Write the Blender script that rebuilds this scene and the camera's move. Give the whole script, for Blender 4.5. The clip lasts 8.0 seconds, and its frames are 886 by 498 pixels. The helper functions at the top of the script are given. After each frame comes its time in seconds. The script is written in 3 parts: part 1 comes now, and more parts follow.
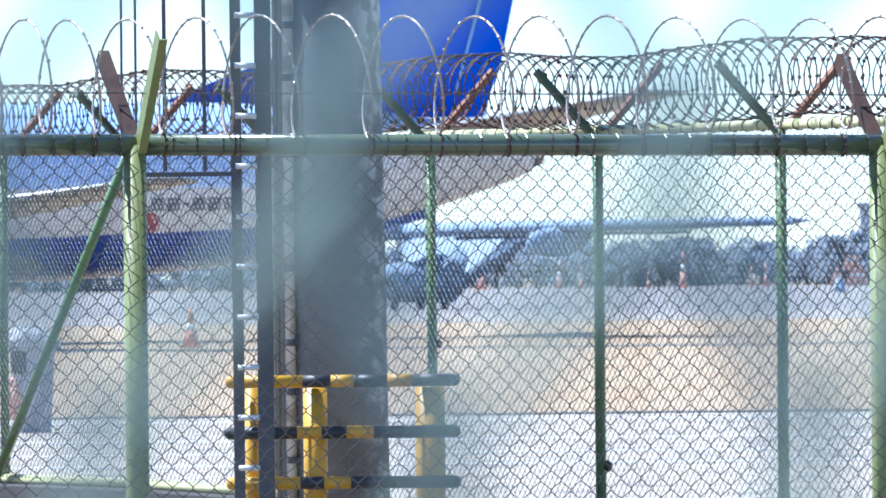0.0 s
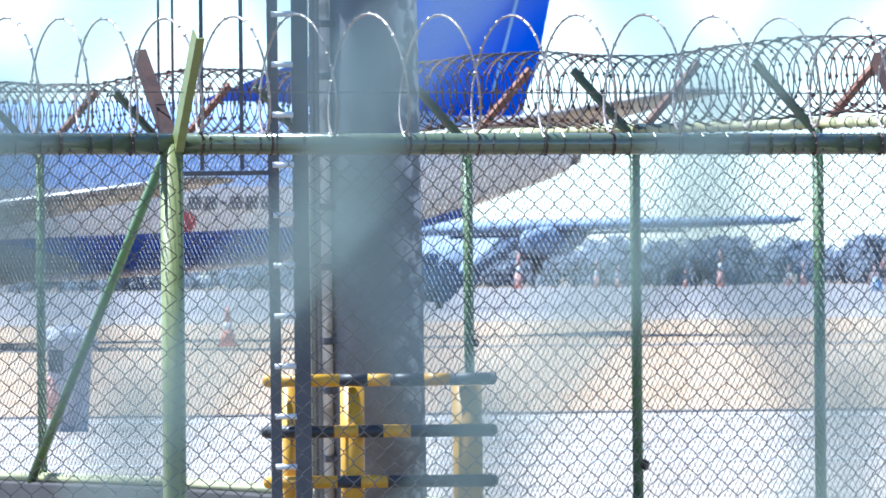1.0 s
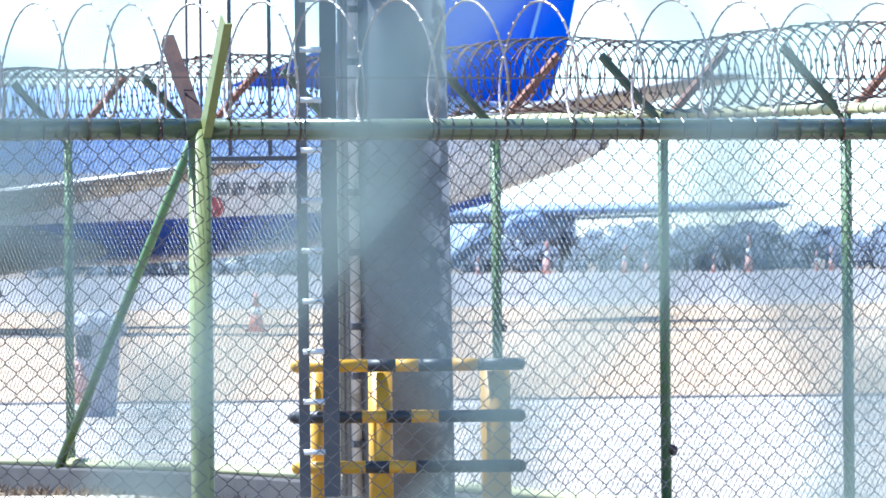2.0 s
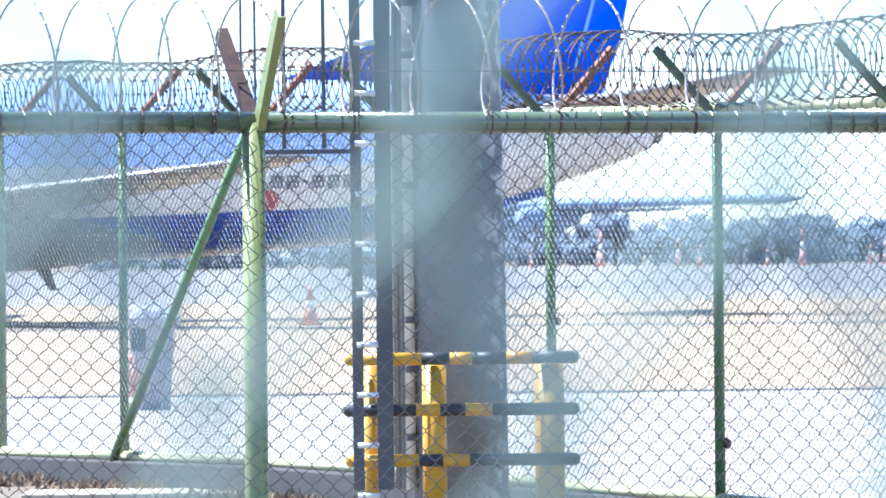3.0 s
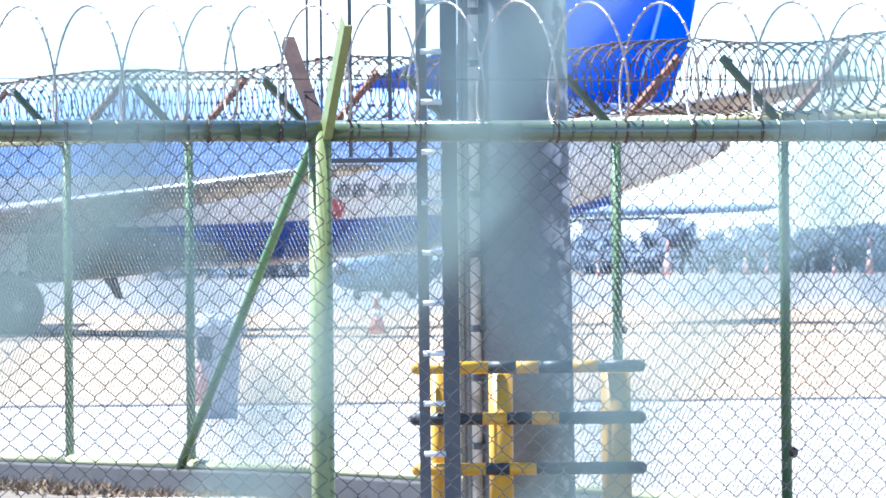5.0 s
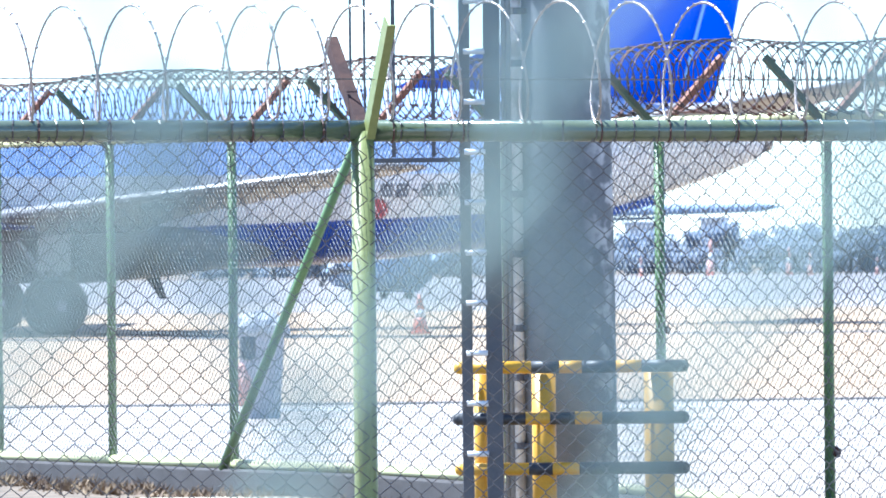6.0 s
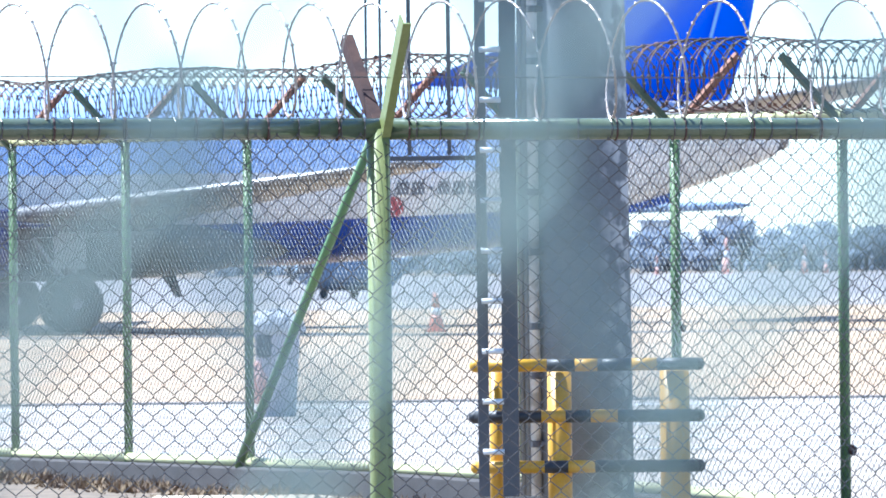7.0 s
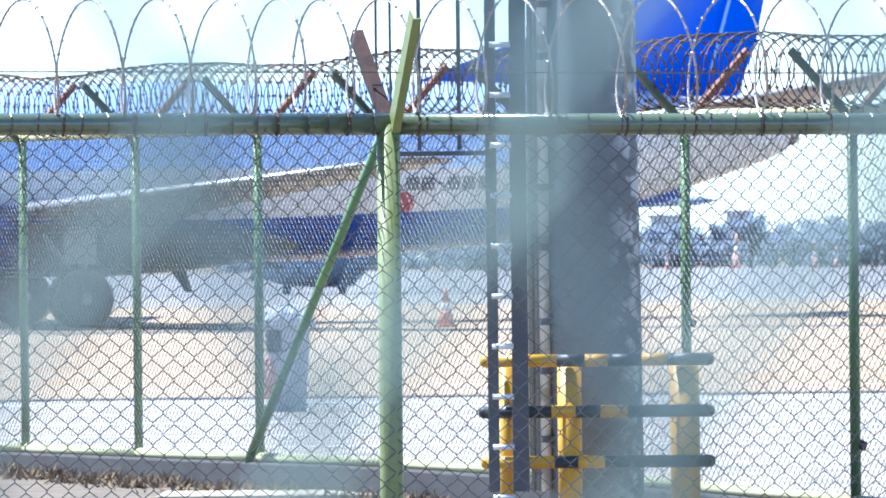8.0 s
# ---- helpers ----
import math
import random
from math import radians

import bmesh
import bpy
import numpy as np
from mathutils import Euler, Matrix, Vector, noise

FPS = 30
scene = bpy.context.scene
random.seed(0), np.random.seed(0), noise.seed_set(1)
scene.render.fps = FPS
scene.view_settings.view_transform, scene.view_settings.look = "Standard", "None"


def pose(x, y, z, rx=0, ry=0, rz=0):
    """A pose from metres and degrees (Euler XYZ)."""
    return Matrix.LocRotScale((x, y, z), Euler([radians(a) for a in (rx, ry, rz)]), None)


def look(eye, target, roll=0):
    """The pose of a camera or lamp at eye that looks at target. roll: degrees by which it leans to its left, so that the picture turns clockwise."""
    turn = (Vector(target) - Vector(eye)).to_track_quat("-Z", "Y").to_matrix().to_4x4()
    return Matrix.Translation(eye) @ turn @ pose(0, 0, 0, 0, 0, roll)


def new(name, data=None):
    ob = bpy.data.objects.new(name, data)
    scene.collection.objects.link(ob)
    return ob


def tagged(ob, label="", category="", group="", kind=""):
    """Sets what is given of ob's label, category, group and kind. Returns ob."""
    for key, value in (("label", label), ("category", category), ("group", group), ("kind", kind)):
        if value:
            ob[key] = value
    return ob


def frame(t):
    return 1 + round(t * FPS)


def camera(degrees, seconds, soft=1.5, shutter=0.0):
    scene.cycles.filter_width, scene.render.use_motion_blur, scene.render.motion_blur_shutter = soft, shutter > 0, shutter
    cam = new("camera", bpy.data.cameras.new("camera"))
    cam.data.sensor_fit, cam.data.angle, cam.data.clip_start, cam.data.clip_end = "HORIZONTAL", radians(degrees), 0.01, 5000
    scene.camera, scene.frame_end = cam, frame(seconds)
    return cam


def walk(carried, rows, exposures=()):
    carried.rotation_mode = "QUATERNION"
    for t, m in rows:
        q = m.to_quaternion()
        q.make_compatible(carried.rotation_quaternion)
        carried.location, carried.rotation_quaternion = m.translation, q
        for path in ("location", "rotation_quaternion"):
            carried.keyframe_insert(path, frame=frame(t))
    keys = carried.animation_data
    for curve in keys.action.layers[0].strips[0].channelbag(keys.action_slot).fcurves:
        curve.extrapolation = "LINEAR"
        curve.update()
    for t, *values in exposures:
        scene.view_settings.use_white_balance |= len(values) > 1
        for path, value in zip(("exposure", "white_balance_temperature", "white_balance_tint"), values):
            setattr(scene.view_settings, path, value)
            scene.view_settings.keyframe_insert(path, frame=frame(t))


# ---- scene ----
# ---- camera: a long lens on a slow hand-held pan to the left ----
EYE = 2.2
cam = camera(6.411, 8.0, soft=1.5)
# focus between the two fences; what lies far behind them, and the mesh close before the lens, is soft
cam.data.dof.use_dof = True
cam.data.dof.focus_distance, cam.data.dof.aperture_fstop = 33.5, 22.0
PAN = [
    (0.0, 0.0, -0.2046, 0.62), (0.5, 0.168, -0.188, 0.62), (1.0, 0.268, -0.210, 0.62), (1.5, 0.334, -0.256, 0.62), (1.7, 0.377, -0.280, 0.62), (2.8, 0.792, -0.360, 0.62),
    (3.0, 0.861, -0.359, 0.62), (3.5, 0.980, -0.331, 0.62), (4.0, 1.102, -0.301, 0.62), (4.5, 1.204, -0.290, 0.62), (4.7, 1.253, -0.289, 0.62), (5.8, 1.601, -0.302, 0.62),
    (6.0, 1.654, -0.289, 0.62), (6.5, 1.753, -0.290, 0.62), (7.0, 1.767, -0.302, 0.62), (7.5, 1.786, -0.308, 0.62),
    (8.0, 1.839, -0.336, 0.62),
]
DRIFT = 0.0006                        # the hand sways slowly to the right, metres a second
walk(cam, [(t, pose(DRIFT * t, 0, EYE, 90 + pitch, roll, yaw + 0.001 * t)) for t, yaw, pitch, roll in PAN],
     exposures=[(0.0, 1.49, 5150, 6), (1.5, 1.82, 5150, 6), (3.0, 2.09, 5150, 6), (4.5, 2.22, 5150, 6), (6.0, 2.10, 5150, 6), (8.0, 1.83, 5150, 6)])

# ---- sky and sun: high, behind the scene and to the left ----
SUN_AZ, SUN_EL = 72.0, 60.0          # degrees left of straight ahead, above the horizon
world = bpy.data.worlds.new("sky")
scene.world = world
world.use_nodes = True
wn = world.node_tree.nodes
sky = wn.new("ShaderNodeTexSky")
sky.sky_type, sky.sun_disc = "NISHITA", False
sky.sun_elevation, sky.sun_rotation = radians(SUN_EL), radians(-SUN_AZ)
sky.dust_density, sky.air_density, sky.ozone_density = 0.0, 0.75, 3.0
world.node_tree.links.new(sky.outputs[0], wn["Background"].inputs[0])
wn["Background"].inputs[1].default_value = 0.08
sun = new("sun", bpy.data.lights.new("sun", "SUN"))
sun.data.energy, sun.data.angle, sun.data.color = 4.1, radians(0.5), (1.0, 0.95, 0.86)
sx, sy, sz = -math.sin(radians(SUN_AZ)), math.cos(radians(SUN_AZ)), math.tan(radians(SUN_EL))
sun.matrix_world = look((sx * 30, sy * 30, sz * 30), (0, 0, 0))


# ---- materials ----
def mat(name, color, rough=0.6, metal=0.0, second=None, scale=8.0, amount=0.5, grain=60.0, bump=0.15, spec=0.5, edge=(0.42, 0.68)):
    """Paint or mineral with blotches of a second colour, fine grain and relief."""
    m = bpy.data.materials.new(name)
    m.use_nodes = True
    n, l = m.node_tree.nodes, m.node_tree.links
    b = n["Principled BSDF"]
    b.inputs["Roughness"].default_value, b.inputs["Metallic"].default_value = rough, metal
    b.inputs["Specular IOR Level"].default_value = spec
    second = second or tuple(c * 0.7 for c in color)
    tc = n.new("ShaderNodeTexCoord")
    big, fine = n.new("ShaderNodeTexNoise"), n.new("ShaderNodeTexNoise")
    big.inputs["Scale"].default_value, big.inputs["Detail"].default_value = scale, 5.0
    fine.inputs["Scale"].default_value, fine.inputs["Detail"].default_value = grain, 3.0
    ramp = n.new("ShaderNodeMapRange")
    ramp.inputs["From Min"].default_value, ramp.inputs["From Max"].default_value = edge
    ramp.inputs["To Max"].default_value = amount
    mix, mul = n.new("ShaderNodeMix"), n.new("ShaderNodeMix")
    mix.data_type = mul.data_type = "RGBA"
    mul.blend_type = "MULTIPLY"
    mul.inputs[0].default_value = 0.35
    mix.inputs[6].default_value, mix.inputs[7].default_value = (*color, 1), (*second, 1)
    bp = n.new("ShaderNodeBump")
    bp.inputs["Strength"].default_value, bp.inputs["Distance"].default_value = bump, 0.01
    for t in (big, fine):
        l.new(tc.outputs["Object"], t.inputs["Vector"])
    l.new(big.outputs["Fac"], ramp.inputs["Value"])
    l.new(ramp.outputs["Result"], mix.inputs[0])
    l.new(mix.outputs[2], mul.inputs[6])
    l.new(fine.outputs["Fac"], mul.inputs[7])
    l.new(mul.outputs[2], b.inputs["Base Color"])
    l.new(fine.outputs["Fac"], bp.inputs["Height"])
    l.new(bp.outputs["Normal"], b.inputs["Normal"])
    return m


def add_translucency(m, color):
    """Thin leaves let part of the light through."""
    n, l = m.node_tree.nodes, m.node_tree.links
    tr, mx = n.new("ShaderNodeBsdfTranslucent"), n.new("ShaderNodeMixShader")
    tr.inputs["Color"].default_value = (*color, 1)
    mx.inputs[0].default_value = 0.6
    l.new(n["Principled BSDF"].outputs[0], mx.inputs[1])
    l.new(tr.outputs[0], mx.inputs[2])
    l.new(mx.outputs[0], n["Material Output"].inputs["Surface"])


GREEN = mat("green_paint", (0.14, 0.24, 0.09), 0.45, second=(0.18, 0.27, 0.10), scale=3, bump=0.1)
GREEN_POST = mat("worn_green_paint", (0.235, 0.265, 0.085), 0.45, second=(0.30, 0.30, 0.12), scale=4, bump=0.1)
RAIL = mat("green_rail_paint", (0.125, 0.155, 0.08), 0.17, second=(0.15, 0.175, 0.13), scale=5, amount=0.8, bump=0.08, spec=0.9)
MESH_COAT = mat("blue_green_wire_coating", (0.34, 0.425, 0.365), 0.4, second=(0.375, 0.44, 0.385), scale=9)
# rust darkened to give the near arms a shaded face
RUST = mat("rusty_primer", (0.05, 0.02, 0.015), 0.8, second=(0.14, 0.06, 0.035), scale=12)
# brighter rust for the far arms, sunlight included in the colour
RUST_SUNLIT = mat("sunlit_rusty_steel", (0.22, 0.09, 0.055), 0.75, second=(0.40, 0.21, 0.11), scale=12)
DARK_GREEN = mat("dark_green_paint", (0.07, 0.12, 0.07), 0.6, second=(0.18, 0.12, 0.06), scale=9)
WIRE = mat("weathered_wire", (0.095, 0.085, 0.078), 0.35, 0.0, second=(0.13, 0.095, 0.07), scale=20, spec=0.5)
FINE_WIRE = mat("grey_green_wire", (0.07, 0.08, 0.075), 0.5, 0.0, second=(0.11, 0.115, 0.10), scale=6, spec=0.35)
RAZOR_OLD = mat("rusted_razor_wire", (0.06, 0.05, 0.05), 0.7, 0.3, second=(0.20, 0.08, 0.05), scale=1.5, amount=0.8)
RAZOR_NEW = mat("galvanised_razor_wire", (0.50, 0.43, 0.38), 0.4, 0.3, second=(0.42, 0.25, 0.17), scale=5, amount=0.7)
STEEL = mat("dark_weathered_steel", (0.10, 0.10, 0.105), 0.6, 0.1, second=(0.16, 0.135, 0.125), scale=5)
RUNG = mat("bright_galvanised", (0.82, 0.81, 0.78), 0.45, 0.0)
# white tone holds the sunlit strip; dark blotches mimic shadows falling across it
PIPE = mat("white_drain_pipe", (0.84, 0.82, 0.78), 0.6, second=(0.30, 0.27, 0.24), scale=6, amount=0.7, edge=(0.5, 0.6))
CONDUIT = mat("pale_conduit", (0.36, 0.38, 0.40), 0.5, second=(0.26, 0.28, 0.30), scale=5)
CONCRETE = mat("pole_concrete", (0.20, 0.21, 0.228), 0.85, second=(0.28, 0.285, 0.295), scale=3.6, amount=0.7, grain=30, bump=0.4, edge=(0.48, 0.66))
CURB = mat("curb_concrete", (0.075, 0.066, 0.063), 0.9, second=(0.04, 0.033, 0.03), scale=4, grain=50, bump=0.5)
YELLOW = mat("yellow_barrier_paint", (0.68, 0.365, 0.018), 0.45, second=(0.56, 0.32, 0.05), scale=7)
BLACK = mat("black_barrier_paint", (0.03, 0.03, 0.035), 0.5, second=(0.07, 0.07, 0.07), scale=7)
APRON = mat("pale_apron_concrete", (0.49, 0.41, 0.335), 0.9, second=(0.25, 0.22, 0.195), scale=1.5, amount=0.9, grain=6.0, edge=(0.48, 0.64))
TAN = mat("tan_apron_concrete", (0.46, 0.335, 0.21), 0.9, second=(0.42, 0.27, 0.15), scale=0.25, amount=0.9, grain=3.0)
GRASS_DRY = mat("dry_grass", (0.40, 0.265, 0.145), 0.95, second=(0.42, 0.33, 0.23), scale=0.5, amount=1.0, grain=8.0)
TAXIWAY = mat("grey_taxiway", (0.205, 0.185, 0.18), 0.9, second=(0.26, 0.24, 0.23), scale=0.15, amount=0.9, grain=2.0)
SHOULDER = mat("greyed_shoulder_concrete", (0.31, 0.275, 0.245), 0.9, second=(0.24, 0.21, 0.18), scale=0.2, amount=0.9, grain=2.0)
SLAB = mat("cream_slab_concrete", (0.58, 0.49, 0.36), 0.9, second=(0.46, 0.38, 0.27), scale=5, amount=0.8, grain=40, bump=0.4)
EARTH = mat("bare_sandy_ground", (0.21, 0.155, 0.105), 0.95, second=(0.12, 0.09, 0.06), scale=2.5, amount=0.9, grain=20, bump=0.6)
WEEDS = mat("dry_weed_blades", (0.17, 0.11, 0.07), 0.9, second=(0.36, 0.26, 0.14), scale=3, amount=1.0)
JOINT = mat("dark_joint_filler", (0.12, 0.12, 0.13), 0.9)
LINE = mat("white_ground_paint", (0.8, 0.8, 0.8), 0.7)
# leaf colour is paled and blued to hold the haze of distance
TREE = mat("hazed_foliage", (0.38, 0.43, 0.52), 0.9, second=(0.42, 0.47, 0.56), scale=0.3, amount=1.0, grain=0.8, spec=0.0)
# distance haze is mixed into these wall and window colours
BUILDING = mat("hazed_building_wall", (0.62, 0.66, 0.72), 0.9, second=(0.68, 0.70, 0.74), scale=0.2)
GLASS_FAR = mat("haze_toned_window", (0.40, 0.46, 0.54), 0.4)
GLASS_DARK = mat("dark_window_glass", (0.08, 0.10, 0.14), 0.1, spec=0.8)
ORANGE = mat("orange_plastic", (0.70, 0.22, 0.13), 0.5, second=(0.76, 0.38, 0.27), scale=5)
MARKER = mat("faded_marker_plastic", (0.78, 0.40, 0.31), 0.7, second=(0.80, 0.58, 0.50), scale=4)
# sunlight on the far rails is put into this yellow-green
SUNLIT_GREEN = mat("sunlit_green_rail_paint", (0.74, 0.70, 0.36), 0.45, second=(0.78, 0.72, 0.42), scale=3)
WHITE = mat("white_plastic", (0.80, 0.80, 0.80), 0.5, second=(0.66, 0.66, 0.68), scale=4)
BIN_HOOD = mat("pale_hood_plastic", (0.50, 0.50, 0.53), 0.45, second=(0.74, 0.71, 0.68), scale=7, amount=0.9, bump=0.5)
GREY_BIN = mat("grey_bin_plastic", (0.60, 0.55, 0.59), 0.6, second=(0.50, 0.46, 0.49), scale=4)
BLUE = mat("royal_blue_paint", (0.006, 0.12, 0.93), 0.6, second=(0.008, 0.14, 0.97), scale=0.4, bump=0.02, spec=0.15)
DULL_BLUE = mat("dull_blue_paint", (0.02, 0.07, 0.36), 0.5, second=(0.03, 0.08, 0.40), scale=0.6, bump=0.02)
PALE_BLUE = mat("pale_blue_stripe", (0.30, 0.55, 0.90), 0.4)
DRUM_BLUE = mat("faded_blue_plastic", (0.42, 0.55, 0.72), 0.6)
NAVY = mat("navy_paint", (0.012, 0.025, 0.15), 0.3, second=(0.02, 0.04, 0.2), scale=0.6, bump=0.02)
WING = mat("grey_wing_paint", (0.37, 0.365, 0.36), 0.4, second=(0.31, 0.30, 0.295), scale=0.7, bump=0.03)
# wing paint darkened to hold the shade of its underside
WING_SHADED = mat("shaded_wing_paint", (0.21, 0.20, 0.197), 0.35, second=(0.155, 0.147, 0.143), scale=0.8, amount=0.9, bump=0.03)
# belly grey carries the wing's shade as well as soiling
BELLY = mat("soiled_shaded_belly_paint", (0.15, 0.143, 0.143), 0.5, second=(0.10, 0.088, 0.088), scale=0.9, amount=0.9, bump=0.03)
TYRE = mat("tyre_rubber", (0.085, 0.085, 0.09), 0.85)
GEAR = mat("landing_gear_metal", (0.30, 0.30, 0.32), 0.4, 0.5)
GREY_JET = mat("blue_grey_aircraft_paint", (0.29, 0.37, 0.50), 0.6, second=(0.25, 0.33, 0.46), scale=0.5, bump=0.02, spec=0.2)
RED = mat("red_emblem_paint", (0.50, 0.09, 0.09), 0.4)
# transmitted leaf colour carries the same haze tint
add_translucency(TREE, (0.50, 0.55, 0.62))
LETTER = mat("grey_marking", (0.19, 0.195, 0.21), 0.5)


def livery(name, upper, lower, z0, slope, crown, z1, x1):
    """Aircraft paint: the lower colour below a line that climbs aft, the crown colour above z1 and ahead of x1."""
    m = mat(name, upper, 0.28, second=tuple(c * 0.93 for c in upper), scale=0.5, bump=0.02)
    n, l = m.node_tree.nodes, m.node_tree.links
    b = n["Principled BSDF"]
    old = b.inputs["Base Color"].links[0].from_socket
    tc, sep, line, gt, mx = (n.new("ShaderNode" + k) for k in ("TexCoord", "SeparateXYZ", "Math", "Math", "Mix"))
    mx.data_type = "RGBA"
    line.operation, gt.operation = "MULTIPLY_ADD", "LESS_THAN"
    line.inputs[1].default_value, line.inputs[2].default_value = slope, z0
    l.new(tc.outputs["Object"], sep.inputs[0])
    l.new(sep.outputs["X"], line.inputs[0])
    l.new(sep.outputs["Z"], gt.inputs[0])
    l.new(line.outputs[0], gt.inputs[1])
    l.new(gt.outputs[0], mx.inputs[0])
    above, ahead, both, cap = (n.new("ShaderNode" + k) for k in ("Math", "Math", "Math", "Mix"))
    cap.data_type = "RGBA"
    above.operation, ahead.operation, both.operation = "GREATER_THAN", "LESS_THAN", "MULTIPLY"
    above.inputs[1].default_value, ahead.inputs[1].default_value = z1, x1
    l.new(sep.outputs["Z"], above.inputs[0])
    l.new(sep.outputs["X"], ahead.inputs[0])
    l.new(above.outputs[0], both.inputs[0])
    l.new(ahead.outputs[0], both.inputs[1])
    l.new(both.outputs[0], cap.inputs[0])
    l.new(old, cap.inputs[6])
    cap.inputs[7].default_value = (*crown, 1)
    l.new(cap.outputs[2], mx.inputs[6])
    mx.inputs[7].default_value = (*lower, 1)
    l.new(mx.outputs[2], b.inputs["Base Color"])
    return m


SKIN = livery("white_over_navy_paint", (0.74, 0.745, 0.77), (0.018, 0.055, 0.34), 1.84, 0.03, (0.42, 0.57, 0.88), 2.86, 10.3)


def add_patches(m, color, x0, x1, scale):
    """Pale flaked patches on one flank of a surface."""
    n, l = m.node_tree.nodes, m.node_tree.links
    b = n["Principled BSDF"]
    old = b.inputs["Base Color"].links[0].from_socket
    tc, sep, side, tex, cut, mul, mx = (n.new("ShaderNode" + k) for k in ("TexCoord", "SeparateXYZ", "MapRange", "TexNoise", "MapRange", "Math", "Mix"))
    mx.data_type, mul.operation = "RGBA", "MULTIPLY"
    side.inputs["From Min"].default_value, side.inputs["From Max"].default_value = x0, x1
    tex.inputs["Scale"].default_value, tex.inputs["Detail"].default_value = scale, 3.0
    cut.inputs["From Min"].default_value, cut.inputs["From Max"].default_value = 0.48, 0.60
    l.new(tc.outputs["Object"], sep.inputs[0])
    l.new(tc.outputs["Object"], tex.inputs["Vector"])
    l.new(sep.outputs["X"], side.inputs["Value"])
    l.new(tex.outputs["Fac"], cut.inputs["Value"])
    l.new(side.outputs[0], mul.inputs[0])
    l.new(cut.outputs[0], mul.inputs[1])
    l.new(mul.outputs[0], mx.inputs[0])
    l.new(old, mx.inputs[6])
    mx.inputs[7].default_value = (*color, 1)
    l.new(mx.outputs[2], b.inputs["Base Color"])


add_patches(CONCRETE, (0.48, 0.48, 0.49), 0.10, 0.24, 8.0)


# ---- mesh helpers ----
def part(name, bm, material, parent=None, label="", smooth=False):
    me = bpy.data.meshes.new(name)
    bmesh.ops.recalc_face_normals(bm, faces=bm.faces)
    bm.to_mesh(me)
    bm.free()
    for mt in material if isinstance(material, (list, tuple)) else [material]:
        me.materials.append(mt)
    if smooth:
        for p in me.polygons:
            p.use_smooth = True
    ob = new(name, me)
    if parent:
        ob.parent = parent
    if label:
        tagged(ob, label)
    return ob


def thing(name, m, label, category, group="", kind=""):
    e = new(name)
    e.matrix_world = m
    return tagged(e, label, category, group, kind)


def box(bm, x0, x1, y0, y1, z0, z1, bevel=0.0):
    m = Matrix.Translation(((x0 + x1) / 2, (y0 + y1) / 2, (z0 + z1) / 2)) @ Matrix.Diagonal((x1 - x0, y1 - y0, z1 - z0, 1))
    r = bmesh.ops.create_cube(bm, size=1, matrix=m)
    if bevel:
        es = list({e for v in r["verts"] for e in v.link_edges})
        bmesh.ops.bevel(bm, geom=es, offset=bevel, segments=2, affect="EDGES", profile=0.5)
    return bm


def tube(bm, pts, r, sides=8, r_end=None, caps=True):
    """A round bar through the points."""
    pts = [Vector(p) for p in pts]
    rings = []
    for i, p in enumerate(pts):
        d = (pts[min(i + 1, len(pts) - 1)] - pts[max(i - 1, 0)]).normalized()
        u = d.cross(Vector((0, 0, 1)) if abs(d.z) < 0.9 else Vector((1, 0, 0))).normalized()
        w = d.cross(u)
        rr = r if r_end is None else r + (r_end - r) * i / (len(pts) - 1)
        rings.append([bm.verts.new(p + rr * (math.cos(2 * math.pi * k / sides) * u + math.sin(2 * math.pi * k / sides) * w)) for k in range(sides)])
    for a, b in zip(rings, rings[1:]):
        for k in range(sides):
            bm.faces.new((a[k], a[(k + 1) % sides], b[(k + 1) % sides], b[k]))
    if caps:
        bm.faces.new(rings[0])
        bm.faces.new(rings[-1][::-1])
    return bm


def loft(bm, rings):
    vs = [[bm.verts.new(p) for p in ring] for ring in rings]
    n = len(vs[0])
    for a, b in zip(vs, vs[1:]):
        for k in range(n):
            bm.faces.new((a[k], a[(k + 1) % n], b[(k + 1) % n], b[k]))
    bm.faces.new(vs[0])
    bm.faces.new(vs[-1][::-1])
    return bm


def fast_mesh(name, verts, faces, material, parent=None, label="", smooth=False):
    me = bpy.data.meshes.new(name)
    me.from_pydata(verts, [], faces)
    me.materials.append(material)
    if smooth:
        for p in me.polygons:
            p.use_smooth = True
    ob = new(name, me)
    if parent:
        ob.parent = parent
    if label:
        tagged(ob, label)
    return ob


def wire_rings(pts, r, sides, verts, faces):
    """Append a thin bar through the points to plain lists."""
    base = len(verts)
    n = len(pts)
    for i, p in enumerate(pts):
        a, b = pts[max(i - 1, 0)], pts[min(i + 1, n - 1)]
        d = (b - a).normalized()
        u = d.cross(Vector((0, 0.3, 1))).normalized()
        w = d.cross(u)
        for k in range(sides):
            t = 2 * math.pi * k / sides
            verts.append(p + r * (math.cos(t) * u + math.sin(t) * w))
    for i in range(n - 1):
        for k in range(sides):
            a, b = base + i * sides + k, base + i * sides + (k + 1) % sides
            faces.append((a, b, b + sides, a + sides))


# ---- ground: one sheet, flat as far as the apron, falling gently beyond it ----
def ground_z(y):
    return -max(0.0, y - 170) * 0.0072


